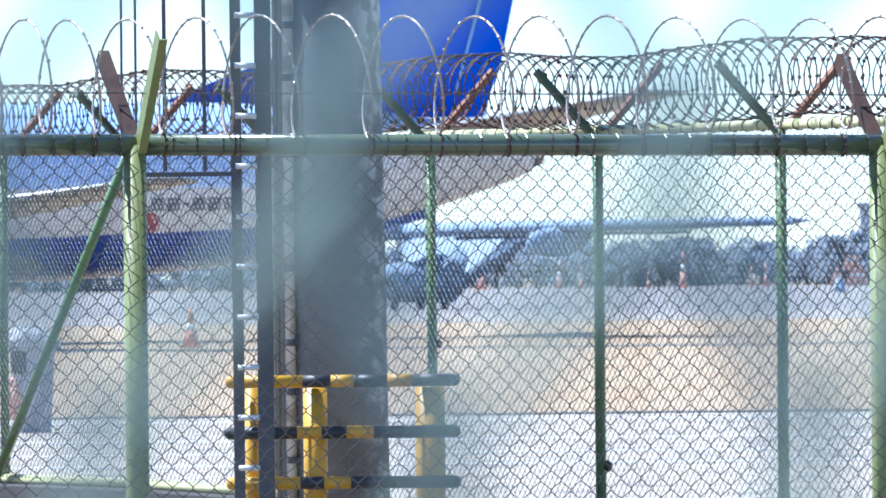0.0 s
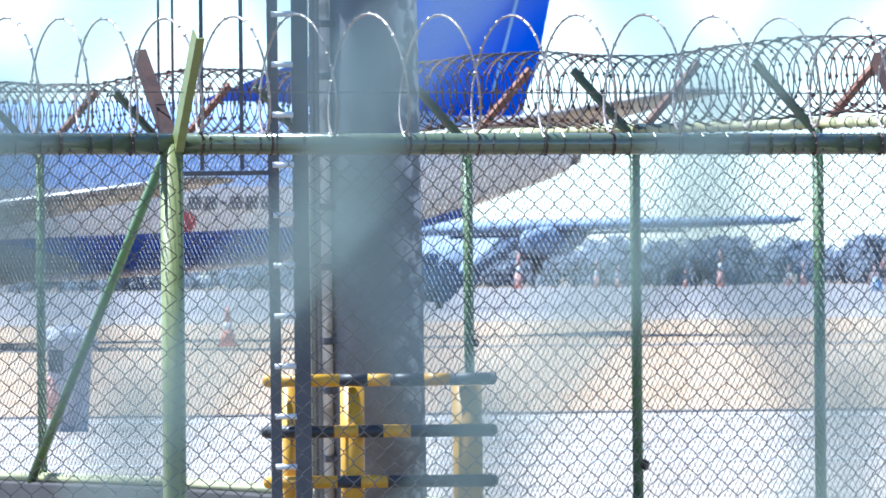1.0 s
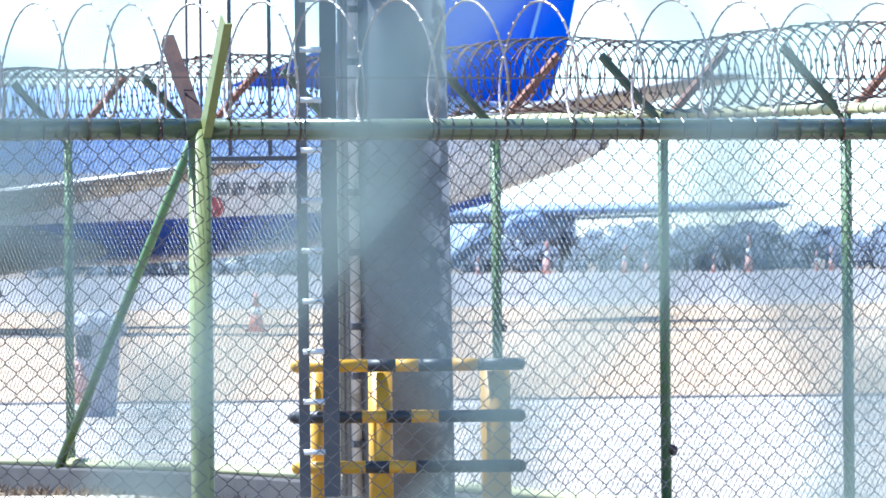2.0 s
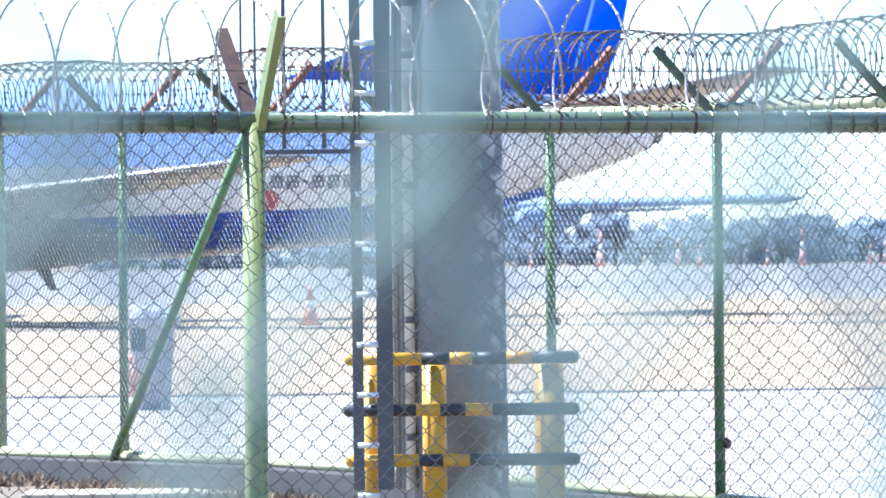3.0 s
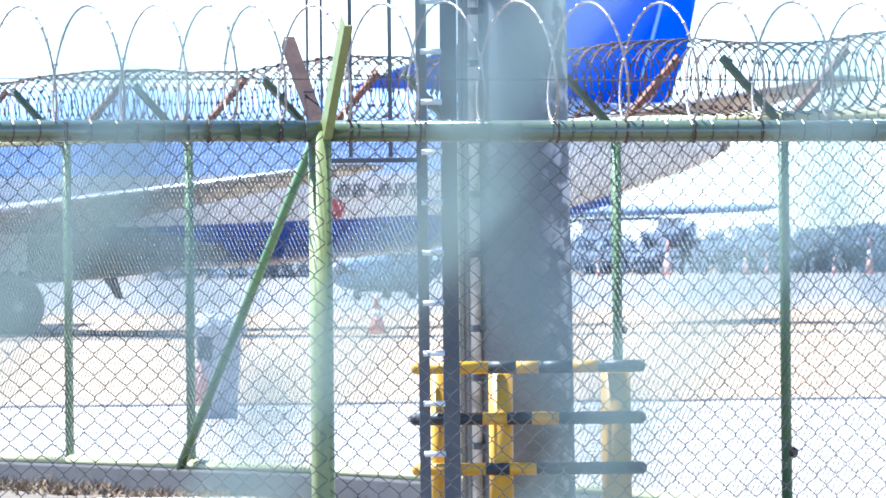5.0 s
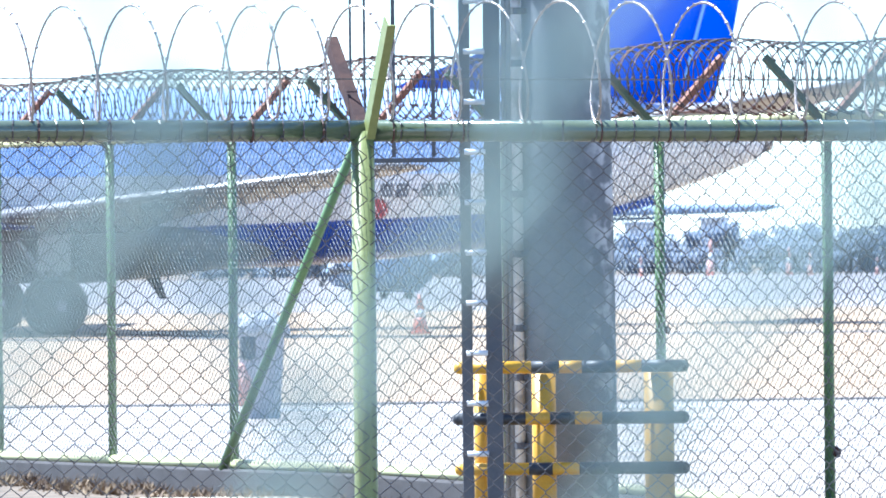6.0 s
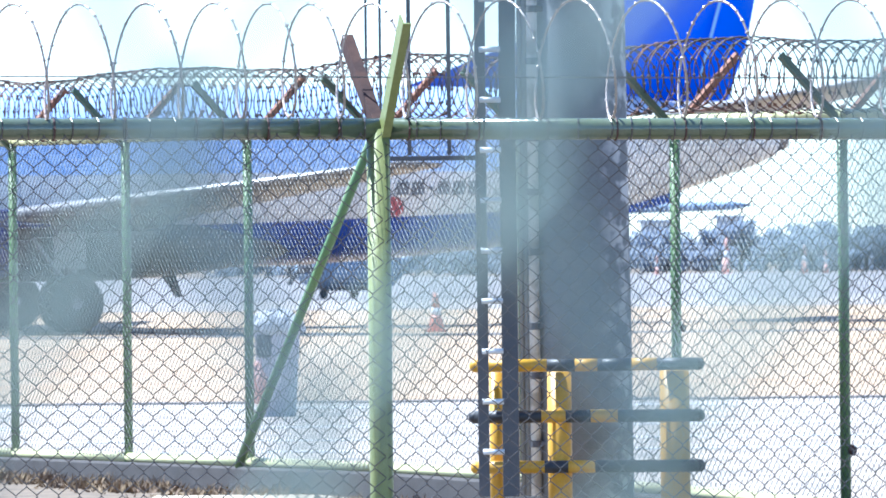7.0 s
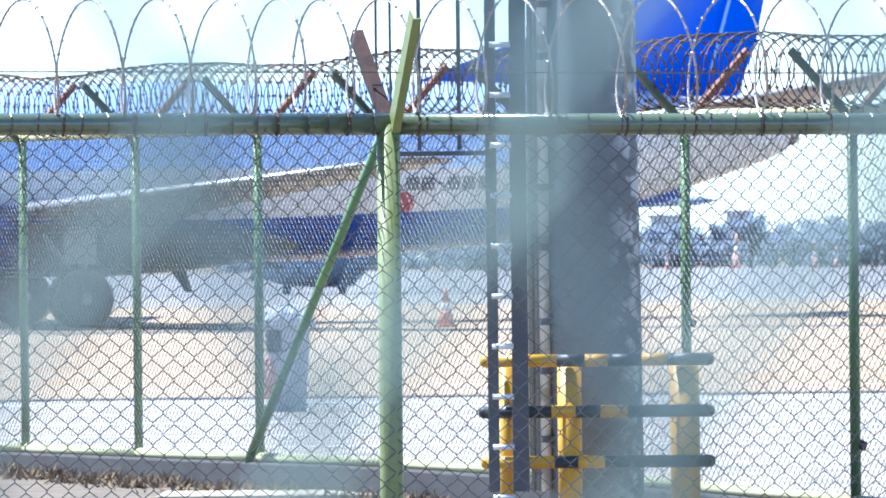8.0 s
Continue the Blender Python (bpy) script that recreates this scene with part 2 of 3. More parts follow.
def build_ground():
    ys = [-60, 0, 20, 40, 60, 90, 140, 170, 240, 320, 500, 900, 1600, 3000]
    xs = [-1500, -400, -120, -40, 0, 40, 120, 400, 1500]
    bm = bmesh.new()
    grid = [[bm.verts.new((x, y, ground_z(y))) for x in xs] for y in ys]
    for a, b in zip(grid, grid[1:]):
        for i in range(len(xs) - 1):
            bm.faces.new((a[i], a[i + 1], b[i + 1], b[i]))
    tagged(part("ground", bm, EARTH), "bare sandy ground with dry weeds between the fences", "ground", kind="structure")

    def strip(name, y0, y1, z, material, label, half=90):
        b = bmesh.new()
        za, zb = ground_z(y0) + z, ground_z(y1) + z
        loft(b, [[(x, y0, za), (x, y1, zb), (x, y1, zb - 0.05), (x, y0, za - 0.05)] for x in (-half, half)])
        return tagged(part(name, b, material), label, "ground", kind="structure")
    b = bmesh.new()
    edge = ((-90, 89.2), (90, 89.2), (90, 45.4), (4.75, 45.4), (-8.5, 72.2), (-90, 72.2))
    loft(b, [[(x, y, z) for x, y in edge] for z in (0.012, -0.04)])
    tagged(part("apron", b, APRON), "pale worn concrete apron with faint streaks", "ground", kind="structure")
    strip("apron", 89.2, 135.8, 0.020, TAN, "sun-bleached tan concrete apron")
    strip("apron_joint", 88.9, 89.5, 0.026, JOINT, "dark joint across the concrete apron")
    strip("apron_joint", 135.0, 136.6, 0.026, JOINT, "dark drain line across the apron")
    strip("verge", 136.6, 169.8, 0.012, GRASS_DRY, "strip of dry tan grass beside the apron")
    strip("taxiway_shoulder", 170.2, 212, 0.014, SHOULDER, "pale concrete shoulder of the taxiway", 200)
    strip("taxiway", 212, 660, 0.012, TAXIWAY, "grey asphalt taxiway", 300)
    for y, w in ((86.5, 0.5), (79.0, 0.35), (74.5, 0.3), (71.0, 0.3)):
        strip("ground_stripe", y, y + w, 0.018, LINE, "faded white stripe on the apron")


build_ground()


# ---- fences ----
F0, FD = Vector((-1.051, 27.0, 0)), Vector((2.595, 0.90, 0))      # near fence: first post, step to the next
R0, RD = Vector((-5.587, 65.4, 0)), Vector((1.1006, -2.269, 0))   # far fence


def chain_link(name, p0, p1, z0, z1, cell, r, material, parent, sides=3, aspect=1.0, lean=0.0):
    """Woven diamond mesh: zigzag wires side by side, hooked into one another."""
    along = (p1 - p0)
    length = along.length
    e = along.normalized()
    nrm = Vector((e.y, -e.x, 0))
    half = cell / 2
    verts, faces = [], []
    cols = int(length / half + 0.01)
    step = length / cols
    drop = half * aspect
    rows = round((z1 - z0) / drop) if aspect != 1.0 else int((z1 - z0) / drop)
    for c in range(cols):
        base = p0 + e * (c * step)
        pts = []
        for k in range(rows + 1):
            side = (k + c) % 2
            s = side * step * 1.06 - 0.03 * step + math.sin(c * 1.7 + k * 0.9) * 0.0012
            q = base + e * s + nrm * (r * 1.2 if side else -r * 1.2) + Vector((lean * (z1 - k * drop - EYE), 0, z1 - k * drop))
            pts.extend((q + Vector((0, 0, 0.0028)), q - Vector((0, 0, 0.0028))))
        wire_rings(pts, r, sides, verts, faces)
    return fast_mesh(name, verts, faces, material, parent)


def angle_iron(bm, a, b, w, t, side, deep=None):
    """An L-shaped bar from a to b; side is the way one flange points."""
    a, b = Vector(a), Vector(b)
    d = (b - a).normalized()
    s = (Vector(side) - d * d.dot(Vector(side))).normalized()
    u = d.cross(s)
    h = deep or w
    prof = [(0, 0), (w, 0), (w, t), (t, t), (t, h), (0, h)]
    rings = [[bm.verts.new(p + s * x + u * y) for x, y in prof] for p in (a, b)]
    for k in range(6):
        bm.faces.new((rings[0][k], rings[0][(k + 1) % 6], rings[1][(k + 1) % 6], rings[1][k]))
    for ring in rings:
        bm.faces.new(ring)
    return bm


def razor_coil(name, p0, p1, zc, radius, pitch, strands, wire_r, barb, gap, material, label, sag=0.0, crests=()):
    """Razor tape coiled along a line; strands: the hand and phase of each helix; crests: where along the line an uneven coil tops out."""
    along = p1 - p0
    length = along.length
    e = along.normalized()
    nrm = Vector((e.y, -e.x, 0))
    rnd = random.Random(7)
    coil = thing(name, Matrix(), label, "razor wire")
    bv, bf = [], []
    if crests:
        before, after = int(crests[0] / pitch) + 1, int((length - crests[-1]) / pitch) + 1
        ends = [crests[0] - pitch * k for k in range(before, 0, -1)] + list(crests) + [crests[-1] + pitch * k for k in range(1, after + 1)]
    for hand, phase in strands:
        verts, faces = [], []
        n = int(length / pitch * 28)
        pts = []
        for i in range(n + 1):
            s = length * i / n
            a = hand * (2 * math.pi * s / pitch) + phase
            if crests:
                a = 2 * math.pi * float(np.interp(s, ends, range(len(ends))))
            wob = 0.06 * math.sin(s * 2.1 + phase) + 0.04 * math.sin(s * 5.3 + 1.0)
            rr = radius * (1 + 0.5 * wob)
            z = zc + sag * math.sin(s * 1.3) + rr * math.cos(a)
            pts.append(p0 + e * (s + (0 if crests else 0.1 * pitch * math.sin(3 * s))) + nrm * (rr * math.sin(a)) + Vector((0, 0, z)))
        wire_rings(pts, wire_r, 4, verts, faces)
        fast_mesh("tape", verts, faces, material, coil)
        run = 0.0
        for a, b in zip(pts, pts[1:]):
            run += (b - a).length
            if run > gap:
                run = 0.0
                d = (b - a).normalized()
                u = d.cross(Vector((rnd.uniform(-1, 1), rnd.uniform(-1, 1), rnd.uniform(-1, 1)))).normalized()
                w = d.cross(u)
                base = len(bv)
                for q in (d * barb * 0.9, u * barb * 0.75, -d * barb * 0.9, -u * barb * 0.75):
                    bv.append(a + q)
                bv.extend((a + w * wire_r * 1.6, a - w * wire_r * 1.6))
                for k in range(4):
                    bf.append((base + k, base + (k + 1) % 4, base + 4))
                    bf.append((base + (k + 1) % 4, base + k, base + 5))
    tagged(fast_mesh("razor_edge", bv, bf, material, coil), kind="stuff")
    return coil


def tie_mesh(r, wire, lean, material):
    """One loop of tie wire round a rail that runs along x."""
    verts, faces = [], []
    pts = [Vector((lean * r * math.cos(t), (r + wire) * math.cos(t), (r + wire) * math.sin(t))) for t in [2 * math.pi * k / 10 for k in range(11)]]
    wire_rings(pts, wire, 4, verts, faces)
    me = bpy.data.meshes.new("tie_wire")
    me.from_pydata(verts, [], faces)
    me.materials.append(material)
    return me


def wraps(p0, p1, z0, z1, gap, meshes, parent):
    """Tie wires wound round a rail."""
    along = p1 - p0
    n = int(along.length / gap)
    turn = math.atan2(along.y, along.x)
    rnd = random.Random(3)
    for i in range(n):
        f = (i + 0.5 + rnd.uniform(-0.2, 0.2)) / n
        c = p0 + along * f
        ob = new("tie_wire", rnd.choice(meshes))
        ob.parent = parent
        ob.matrix_basis = Matrix.Translation((c.x, c.y, z0 + (z1 - z0) * f)) @ Matrix.Rotation(turn, 4, "Z")


def build_near_fence():
    e = FD.normalized()
    nrm = Vector((e.y, -e.x, 0))          # towards the viewer
    fence = thing("chain_link_fence", Matrix(), "green steel chain-link fence with Y-shaped barbed arms", "fence")
    drop = -0.0195
    ties = [tie_mesh(0.037, 0.0026, lean, WIRE) for lean in (0.2, 0.35, 0.5, -0.1)]
    for k in range(-2, 3):
        p = F0 + FD * k
        top = 2.47 + drop * k
        bm = bmesh.new()
        tube(bm, [p, p + Vector((0, 0, top))], 0.040, 20)
        post = part("post", bm, GREEN_POST, fence, smooth=True)
        bm = bmesh.new()
        angle_iron(bm, p - nrm * 0.03 + Vector((0, 0, top + 0.01)), p - nrm * 0.345 - e * 0.02 + Vector((0, 0, top + 0.33)), 0.038, 0.006, e, 0.05)
        part("far_arm", bm, [RUST], fence, "rust-brown angle-iron arm")
        bm = bmesh.new()
        angle_iron(bm, p + nrm * 0.045 + Vector((0, 0, top - 0.03)), p + nrm * 0.335 - e * 0.01 + Vector((0, 0, top + 0.35)), 0.030, 0.006, e, 0.055)
        part("near_arm", bm, GREEN_POST, fence, "pale green angle-iron arm")
    for k in range(-2, 2):
        a, b = F0 + FD * k, F0 + FD * (k + 1)
        za, zb = 2.47 + drop * k, 2.47 + drop * (k + 1)
        bm = bmesh.new()
        tube(bm, [a + Vector((0, 0, za)), b + Vector((0, 0, zb))], 0.037, 20)
        part("top_rail", bm, RAIL, fence, smooth=True)
        wraps(a, b, za, zb, 0.085, ties, fence)
        chain_link("mesh_panel", a + nrm * 0.038, b + nrm * 0.038, 0.03, (za + zb) / 2 - 0.025, 0.0735, 0.0020, WIRE, fence, 5)
    for off, z in ((0.17, 2.642), (-0.17, 2.652)):
        bm = bmesh.new()
        tube(bm, [F0 + FD * -2 + nrm * off + Vector((0, 0, z + 0.039)), F0 + nrm * off + Vector((0, 0, z)), F0 + FD * 2 + nrm * off + Vector((0, 0, z - 0.039))], 0.0014, 5)
        part("strand", bm, WIRE, fence)
    clip = tie_mesh(0.037, 0.0035, 0.1, RAZOR_OLD)
    run = FD.length * 4
    turn = math.atan2(e.y, e.x)
    for n in range(int(run / 0.25)):
        d = 0.25 * (n + 0.39)
        c = F0 + FD * -2 + e * d
        ob = new("wire_clip", clip)
        ob.parent = fence
        ob.matrix_basis = Matrix.Translation((c.x, c.y, 2.47 + drop * (d / FD.length - 2))) @ Matrix.Rotation(turn, 4, "Z")
    razor_coil("razor_coil", F0 + FD * -2, F0 + FD * 2, 2.705, 0.20, 0.25, [(1, 0.70)], 0.0043, 0.0125, 0.022, RAZOR_NEW,
               "open coil of galvanised razor wire along the fence rail",
               crests=(4.213, 4.44, 4.677, 4.915, 5.105, 5.253, 5.47, 5.718, 5.941, 6.207, 6.463, 6.728, 6.965, 7.214, 7.475, 7.725, 7.985, 8.242))


def build_far_fence():
    e = RD.normalized()
    nrm = Vector((e.y, -e.x, 0))          # towards the viewer, to the left
    I0, I1 = -3, 9
    fence = thing("perimeter_fence", Matrix(), "green chain-link perimeter fence on a concrete curb", "fence")
    top = 2.78
    ties = [tie_mesh(0.034, 0.004, lean, DARK_GREEN) for lean in (0.2, 0.4)]
    def low(i):
        return -0.028 * max(0, i - 3) - 0.025 * max(0, 4 - i)
    for i in range(I0, I1 + 1):
        p = R0 + RD * i
        bm = bmesh.new()
        tube(bm, [p + Vector((0, 0, 0.25 + low(i))), p + Vector((0, 0, top))], 0.036, 14)
        part("post", bm, GREEN, fence, smooth=True)
        bm = bmesh.new()
        angle_iron(bm, p + nrm * 0.03 + Vector((0, 0, top - 0.08)), p + nrm * 0.47 + Vector((0, 0, top + 0.37)), 0.06, 0.008, e)
        part("inner_arm", bm, DARK_GREEN, fence, "dark green angle-iron arm")
        bm = bmesh.new()
        angle_iron(bm, p - nrm * 0.03 + Vector((0, 0, top + 0.01)), p - nrm * 0.46 + Vector((0, 0, top + 0.46)), 0.06, 0.008, e)
        part("outer_arm", bm, RUST_SUNLIT, fence, "rusty angle-iron arm")
    for i in range(I0, I1):
        a, b = R0 + RD * i, R0 + RD * (i + 1)
        bm = bmesh.new()
        tube(bm, [a + Vector((0, 0, top)), b + Vector((0, 0, top))], 0.034, 14)
        part("top_rail", bm, SUNLIT_GREEN, fence, smooth=True)
        wraps(a, b, top, top, 0.16, ties, fence)
        bm = bmesh.new()
        tube(bm, [a + Vector((0, 0, 0.305 + low(i))), b + Vector((0, 0, 0.305 + low(i + 1)))], 0.038, 14)
        part("bottom_rail", bm, SUNLIT_GREEN, fence, "green bottom rail in a sunlit pale tone", smooth=True)
        chain_link("mesh_panel", a + nrm * 0.04, b + nrm * 0.04, 0.32 + min(low(i), low(i + 1)), top - 0.03, 0.074, 0.0023, FINE_WIRE, fence, 4)
    for i, z, r in ((6, 0.585, 0.034), (5, 1.36, 0.026)):
        p = R0 + RD * i
        bm = bmesh.new()
        bmesh.ops.create_icosphere(bm, subdivisions=2, radius=r, matrix=Matrix.Translation((p.x + 0.045, p.y - 0.02, z)) @ Matrix.Diagonal((0.8, 0.8, 1.1, 1)))
        for k, v in enumerate(bm.verts):
            v.co += Vector((math.sin(k * 2.1), math.cos(k * 3.3), math.sin(k * 5.7))) * r * 0.18
        part("wire_knot", bm, RUST, fence, "rusty knot of wire tied to the post")
    # brace from the head of one post to the foot of the next
    p3, p2 = R0 + RD * 3, R0 + RD * 2
    bm = bmesh.new()
    tube(bm, [p3 + nrm * 0.06 + Vector((0, 0, top - 0.09)), p2 + nrm * 0.10 + Vector((0, 0, 0.225))], 0.036, 14)
    part("brace", bm, GREEN, fence, "diagonal green tube brace", smooth=True)
    razor_coil("razor_coil", R0 + RD * I0, R0 + RD * I1, top + 0.27, 0.245, 0.23, [(1, 0.0), (-1, 0.9)], 0.0052, 0.021, 0.085, RAZOR_OLD,
               "dense double coil of rusted razor wire between the fence arms", 0.03)
    bm = bmesh.new()
    rings = []
    for i in range(I0, I1 + 1):
        p, h = R0 + RD * i, 0.268 + low(i)
        rings.append([p + nrm * y + Vector((0, 0, z)) for y, z in ((0.13, -0.05), (0.13, h - 0.015), (0.115, h), (-0.115, h), (-0.13, h - 0.015), (-0.13, -0.05))])
    loft(bm, rings)
    tagged(part("curb", bm, CURB), "low stained concrete curb under the perimeter fence", "curb", kind="structure")


def build_curb_foot():
    e = RD.normalized()
    nrm = Vector((e.y, -e.x, 0))
    rnd = random.Random(5)
    verts, faces = [], []
    for k in range(14000):
        s = rnd.uniform(-7.0, 12.0)
        clump = 0.6 * math.sin(s * 2.3) + math.sin(s * 5.1 + 1) + rnd.uniform(-1.2, 1.2)
        if clump < 0.2:
            continue
        c = R0 + e * s + nrm * (0.16 + abs(rnd.gauss(0, 0.25)))
        h, lean = rnd.uniform(0.02, 0.07 + 0.035 * clump), Vector((rnd.uniform(-1, 1), rnd.uniform(-1, 1), 0)) * 0.09
        w = Vector((rnd.uniform(-1, 1), rnd.uniform(-1, 1), 0)).normalized() * rnd.uniform(0.006, 0.022)
        i = len(verts)
        verts.extend((c - w, c + w, c + w * 0.3 + lean + Vector((0, 0, h))))
        faces.append((i, i + 1, i + 2))
    tagged(fast_mesh("dry_weeds", verts, faces, WEEDS), "dry brown weeds and litter along the foot of the curb", "weeds", kind="stuff")
    bm = bmesh.new()
    box(bm, -4.03, -1.95, 58.5, 59.5, -0.02, 0.05, 0.01)
    tagged(part("paving_slab", bm, SLAB), "pale concrete slab lying before the curb", "slab", kind="structure")


def build_mesh_before_lens():
    """The leaning wire mesh through which the camera films, a metre away."""
    y, half, tall, lean = 1.0, 0.02248, 0.0405, 0.16
    x0, z0 = -0.0168, 2.2075             # one knot of the mesh
    fence = thing("wire_mesh_fence", Matrix(), "leaning blue-green wire mesh fence close before the camera", "fence")
    left, right, top = x0 - 84 * half, x0 + 84 * half, z0 + 20 * tall

    def at(x, z):
        return (x + lean * (z - EYE), y, z)
    chain_link("mesh_panel", Vector((left, y, 0)), Vector((right, y, 0)), z0 - 54 * tall, top, 2 * half, 0.0029, MESH_COAT, fence, 6, tall / half, lean)
    for x in (left - 0.03, right + 0.03):
        bm = bmesh.new()
        tube(bm, [at(x, 0), at(x, top + 0.05)], 0.024, 14)
        part("post", bm, GREEN_POST, fence, smooth=True)
    bm = bmesh.new()
    tube(bm, [at(left - 0.03, top + 0.02), at(right + 0.03, top + 0.02)], 0.02, 14)
    part("top_rail", bm, GREEN, fence, smooth=True)


build_mesh_before_lens()
build_near_fence()
build_far_fence()
build_curb_foot()


# ---- lamp pole with ladder, conduits and barrier ----
def build_pole():
    base = Vector((-0.69, 52.0, 0))
    pole = thing("lamp_pole", pose(*base), "tall grey concrete lamp pole with mottled patches", "pole")
    bm = bmesh.new()
    tube(bm, [(0.012, 0, 0), (0, 0, 3), (-0.012, 0, 6), (-0.02, 0, 12)], 0.315, 40, 0.26)
    part("shaft", bm, CONCRETE, pole, smooth=True)
    lad = thing("ladder", pose(-1.20, 50.7, 0), "dark steel ladder with bright rungs beside the pole", "ladder")
    for name, x0, x1, y0 in (("stile", -0.155, -0.085, 0.0), ("stile", 0.0, 0.105, 0.03)):
        bm = bmesh.new()
        box(bm, x0, x1, y0, y0 + 0.05, 0.34, 9.0, 0.004)
        part(name, bm, STEEL, lad)
    for k in range(26):
        z = 0.306 + k * 0.3225
        bm = bmesh.new()
        tube(bm, [(-0.125, -0.02, z), (0.012, -0.02, z)], 0.019, 10)
        part("rung", bm, RUNG, lad, smooth=True)
    for z in (3.95, 6.4, 8.6):
        bm = bmesh.new()
        box(bm, 0.09, 0.34, 0.06, 1.25, z - 0.02, z + 0.02, 0.003)
        part("bracket", bm, STEEL, lad)
    for x, y, r, mt in ((-0.405, -0.1, 0.014, CONDUIT), (-0.365, -0.08, 0.030, CONDUIT), (-0.43, -0.12, 0.008, RUNG), (-0.318, -0.13, 0.036, PIPE)):
        bm = bmesh.new()
        tube(bm, [(x, y, 0.3), (x - 0.01, y, 11)], r, 10)
        part("conduit", bm, mt, pole, "pale vertical conduit", smooth=True)
    for k in range(22):
        z = 0.62 + 0.41 * k + 0.05 * math.sin(k * 2.3)
        bm = bmesh.new()
        tube(bm, [(-0.318, -0.13, z), (-0.318, -0.13, z + 0.045)], 0.043, 12)
        box(bm, -0.30, -0.16, -0.16, -0.10, z + 0.005, z + 0.04, 0.004)
        part("pipe_clip", bm, STEEL, pole, "dark steel clip round the pipe")
    # hanging frame of square bars beside the ladder
    fr = thing("steel_frame", pose(-1.212, 50.72, 0), "thin dark steel frame fixed beside the ladder", "frame")
    bm = bmesh.new()
    box(bm, -0.705, -0.10, -0.012, 0.012, 2.50, 2.53)
    part("crossbar", bm, STEEL, fr)
    for x in (-0.565, -0.31):
        bm = bmesh.new()
        box(bm, x - 0.013, x + 0.013, -0.012, 0.012, 2.535, 9.0)
        part("upright", bm, STEEL, fr)
    for x in (-0.84, -0.75):
        bm = bmesh.new()
        tube(bm, [(x, 0.02, 2.72), (x, 0.02, 9.0)], 0.009, 8)
        part("rod", bm, STEEL, fr)
    bm = bmesh.new()
    box(bm, -0.86, -0.10, -0.01, 0.02, 2.715, 2.735)
    part("lower_bar", bm, STEEL, fr)


def build_barrier():
    bar = thing("pipe_barrier", pose(0, 51.0, 0), "yellow and black striped pipe barrier guarding the pole", "barrier")
    for x in (-1.245, -0.838, -0.095):
        bm = bmesh.new()
        w = 0.045 if x < -1.2 else 0.078 if x < -0.5 else 0.095
        tube(bm, [(x, 0.06, 0), (x, 0.06, 1.13)], w, 20)
        part("post", bm, YELLOW, bar, smooth=True)
    cuts = ((1.175, 0, (-1.375, -0.916, -0.734, -0.588, -0.37, -0.206, 0.06)), (0.845, 1, (-1.385, -0.954, -0.797, -0.636, -0.46, 0.06)),
            (0.52, 0, (-1.375, -0.936, -0.783, -0.61, 0.06)))
    for z, dark, xs in cuts:
        for k, (x0, x1) in enumerate(zip(xs, xs[1:])):
            bm = bmesh.new()
            tube(bm, [(x0, -0.05, z), (x1, -0.05, z)], 0.041, 18)
            part("stripe", bm, BLACK if (k + dark) % 2 else YELLOW, bar, smooth=True)
        for x, dark_end in ((xs[0], dark), (xs[-1], (len(xs) - 2 + dark) % 2)):
            bm = bmesh.new()
            bmesh.ops.create_uvsphere(bm, u_segments=16, v_segments=10, radius=0.041, matrix=Matrix.Translation((x, -0.05, z)))
            part("end_cap", bm, BLACK if dark_end else YELLOW, bar, smooth=True)


build_pole()
build_barrier()


# ---- aircraft ----
FOIL = [(0, 0), (0.03, 0.32), (0.12, 0.48), (0.35, 0.55), (0.7, 0.30), (1, 0.03), (1, -0.03), (0.7, -0.22), (0.35, -0.45), (0.12, -0.42), (0.03, -0.28)]


def foil(x0, chord, thick, y, z, upright=False):
    if upright:
        return [(x0 + f * chord, y + t * thick, z) for f, t in FOIL]
    return [(x0 + f * chord, y, z + t * thick) for f, t in FOIL]


RINGS = [(-17.4, 2.45, 0.10, 0.10), (-17.0, 2.5, 0.55, 0.5), (-16.0, 2.6, 1.0, 0.95), (-14.5, 2.75, 1.42, 1.3), (-12.5, 2.8, 1.66, 1.5),
         (-11, 2.8, 1.685, 1.52), (3.0, 2.8, 1.685, 1.52), (5.0, 2.82, 1.66, 1.50), (7.0, 2.87, 1.59, 1.44), (8.6, 2.93, 1.51, 1.36), (10.2, 3.08, 1.29, 1.18),
         (11.6, 3.22, 1.04, 0.96), (13.0, 3.31, 0.70, 0.66), (14.0, 3.38, 0.45, 0.42), (14.4, 3.41, 0.30, 0.28)]


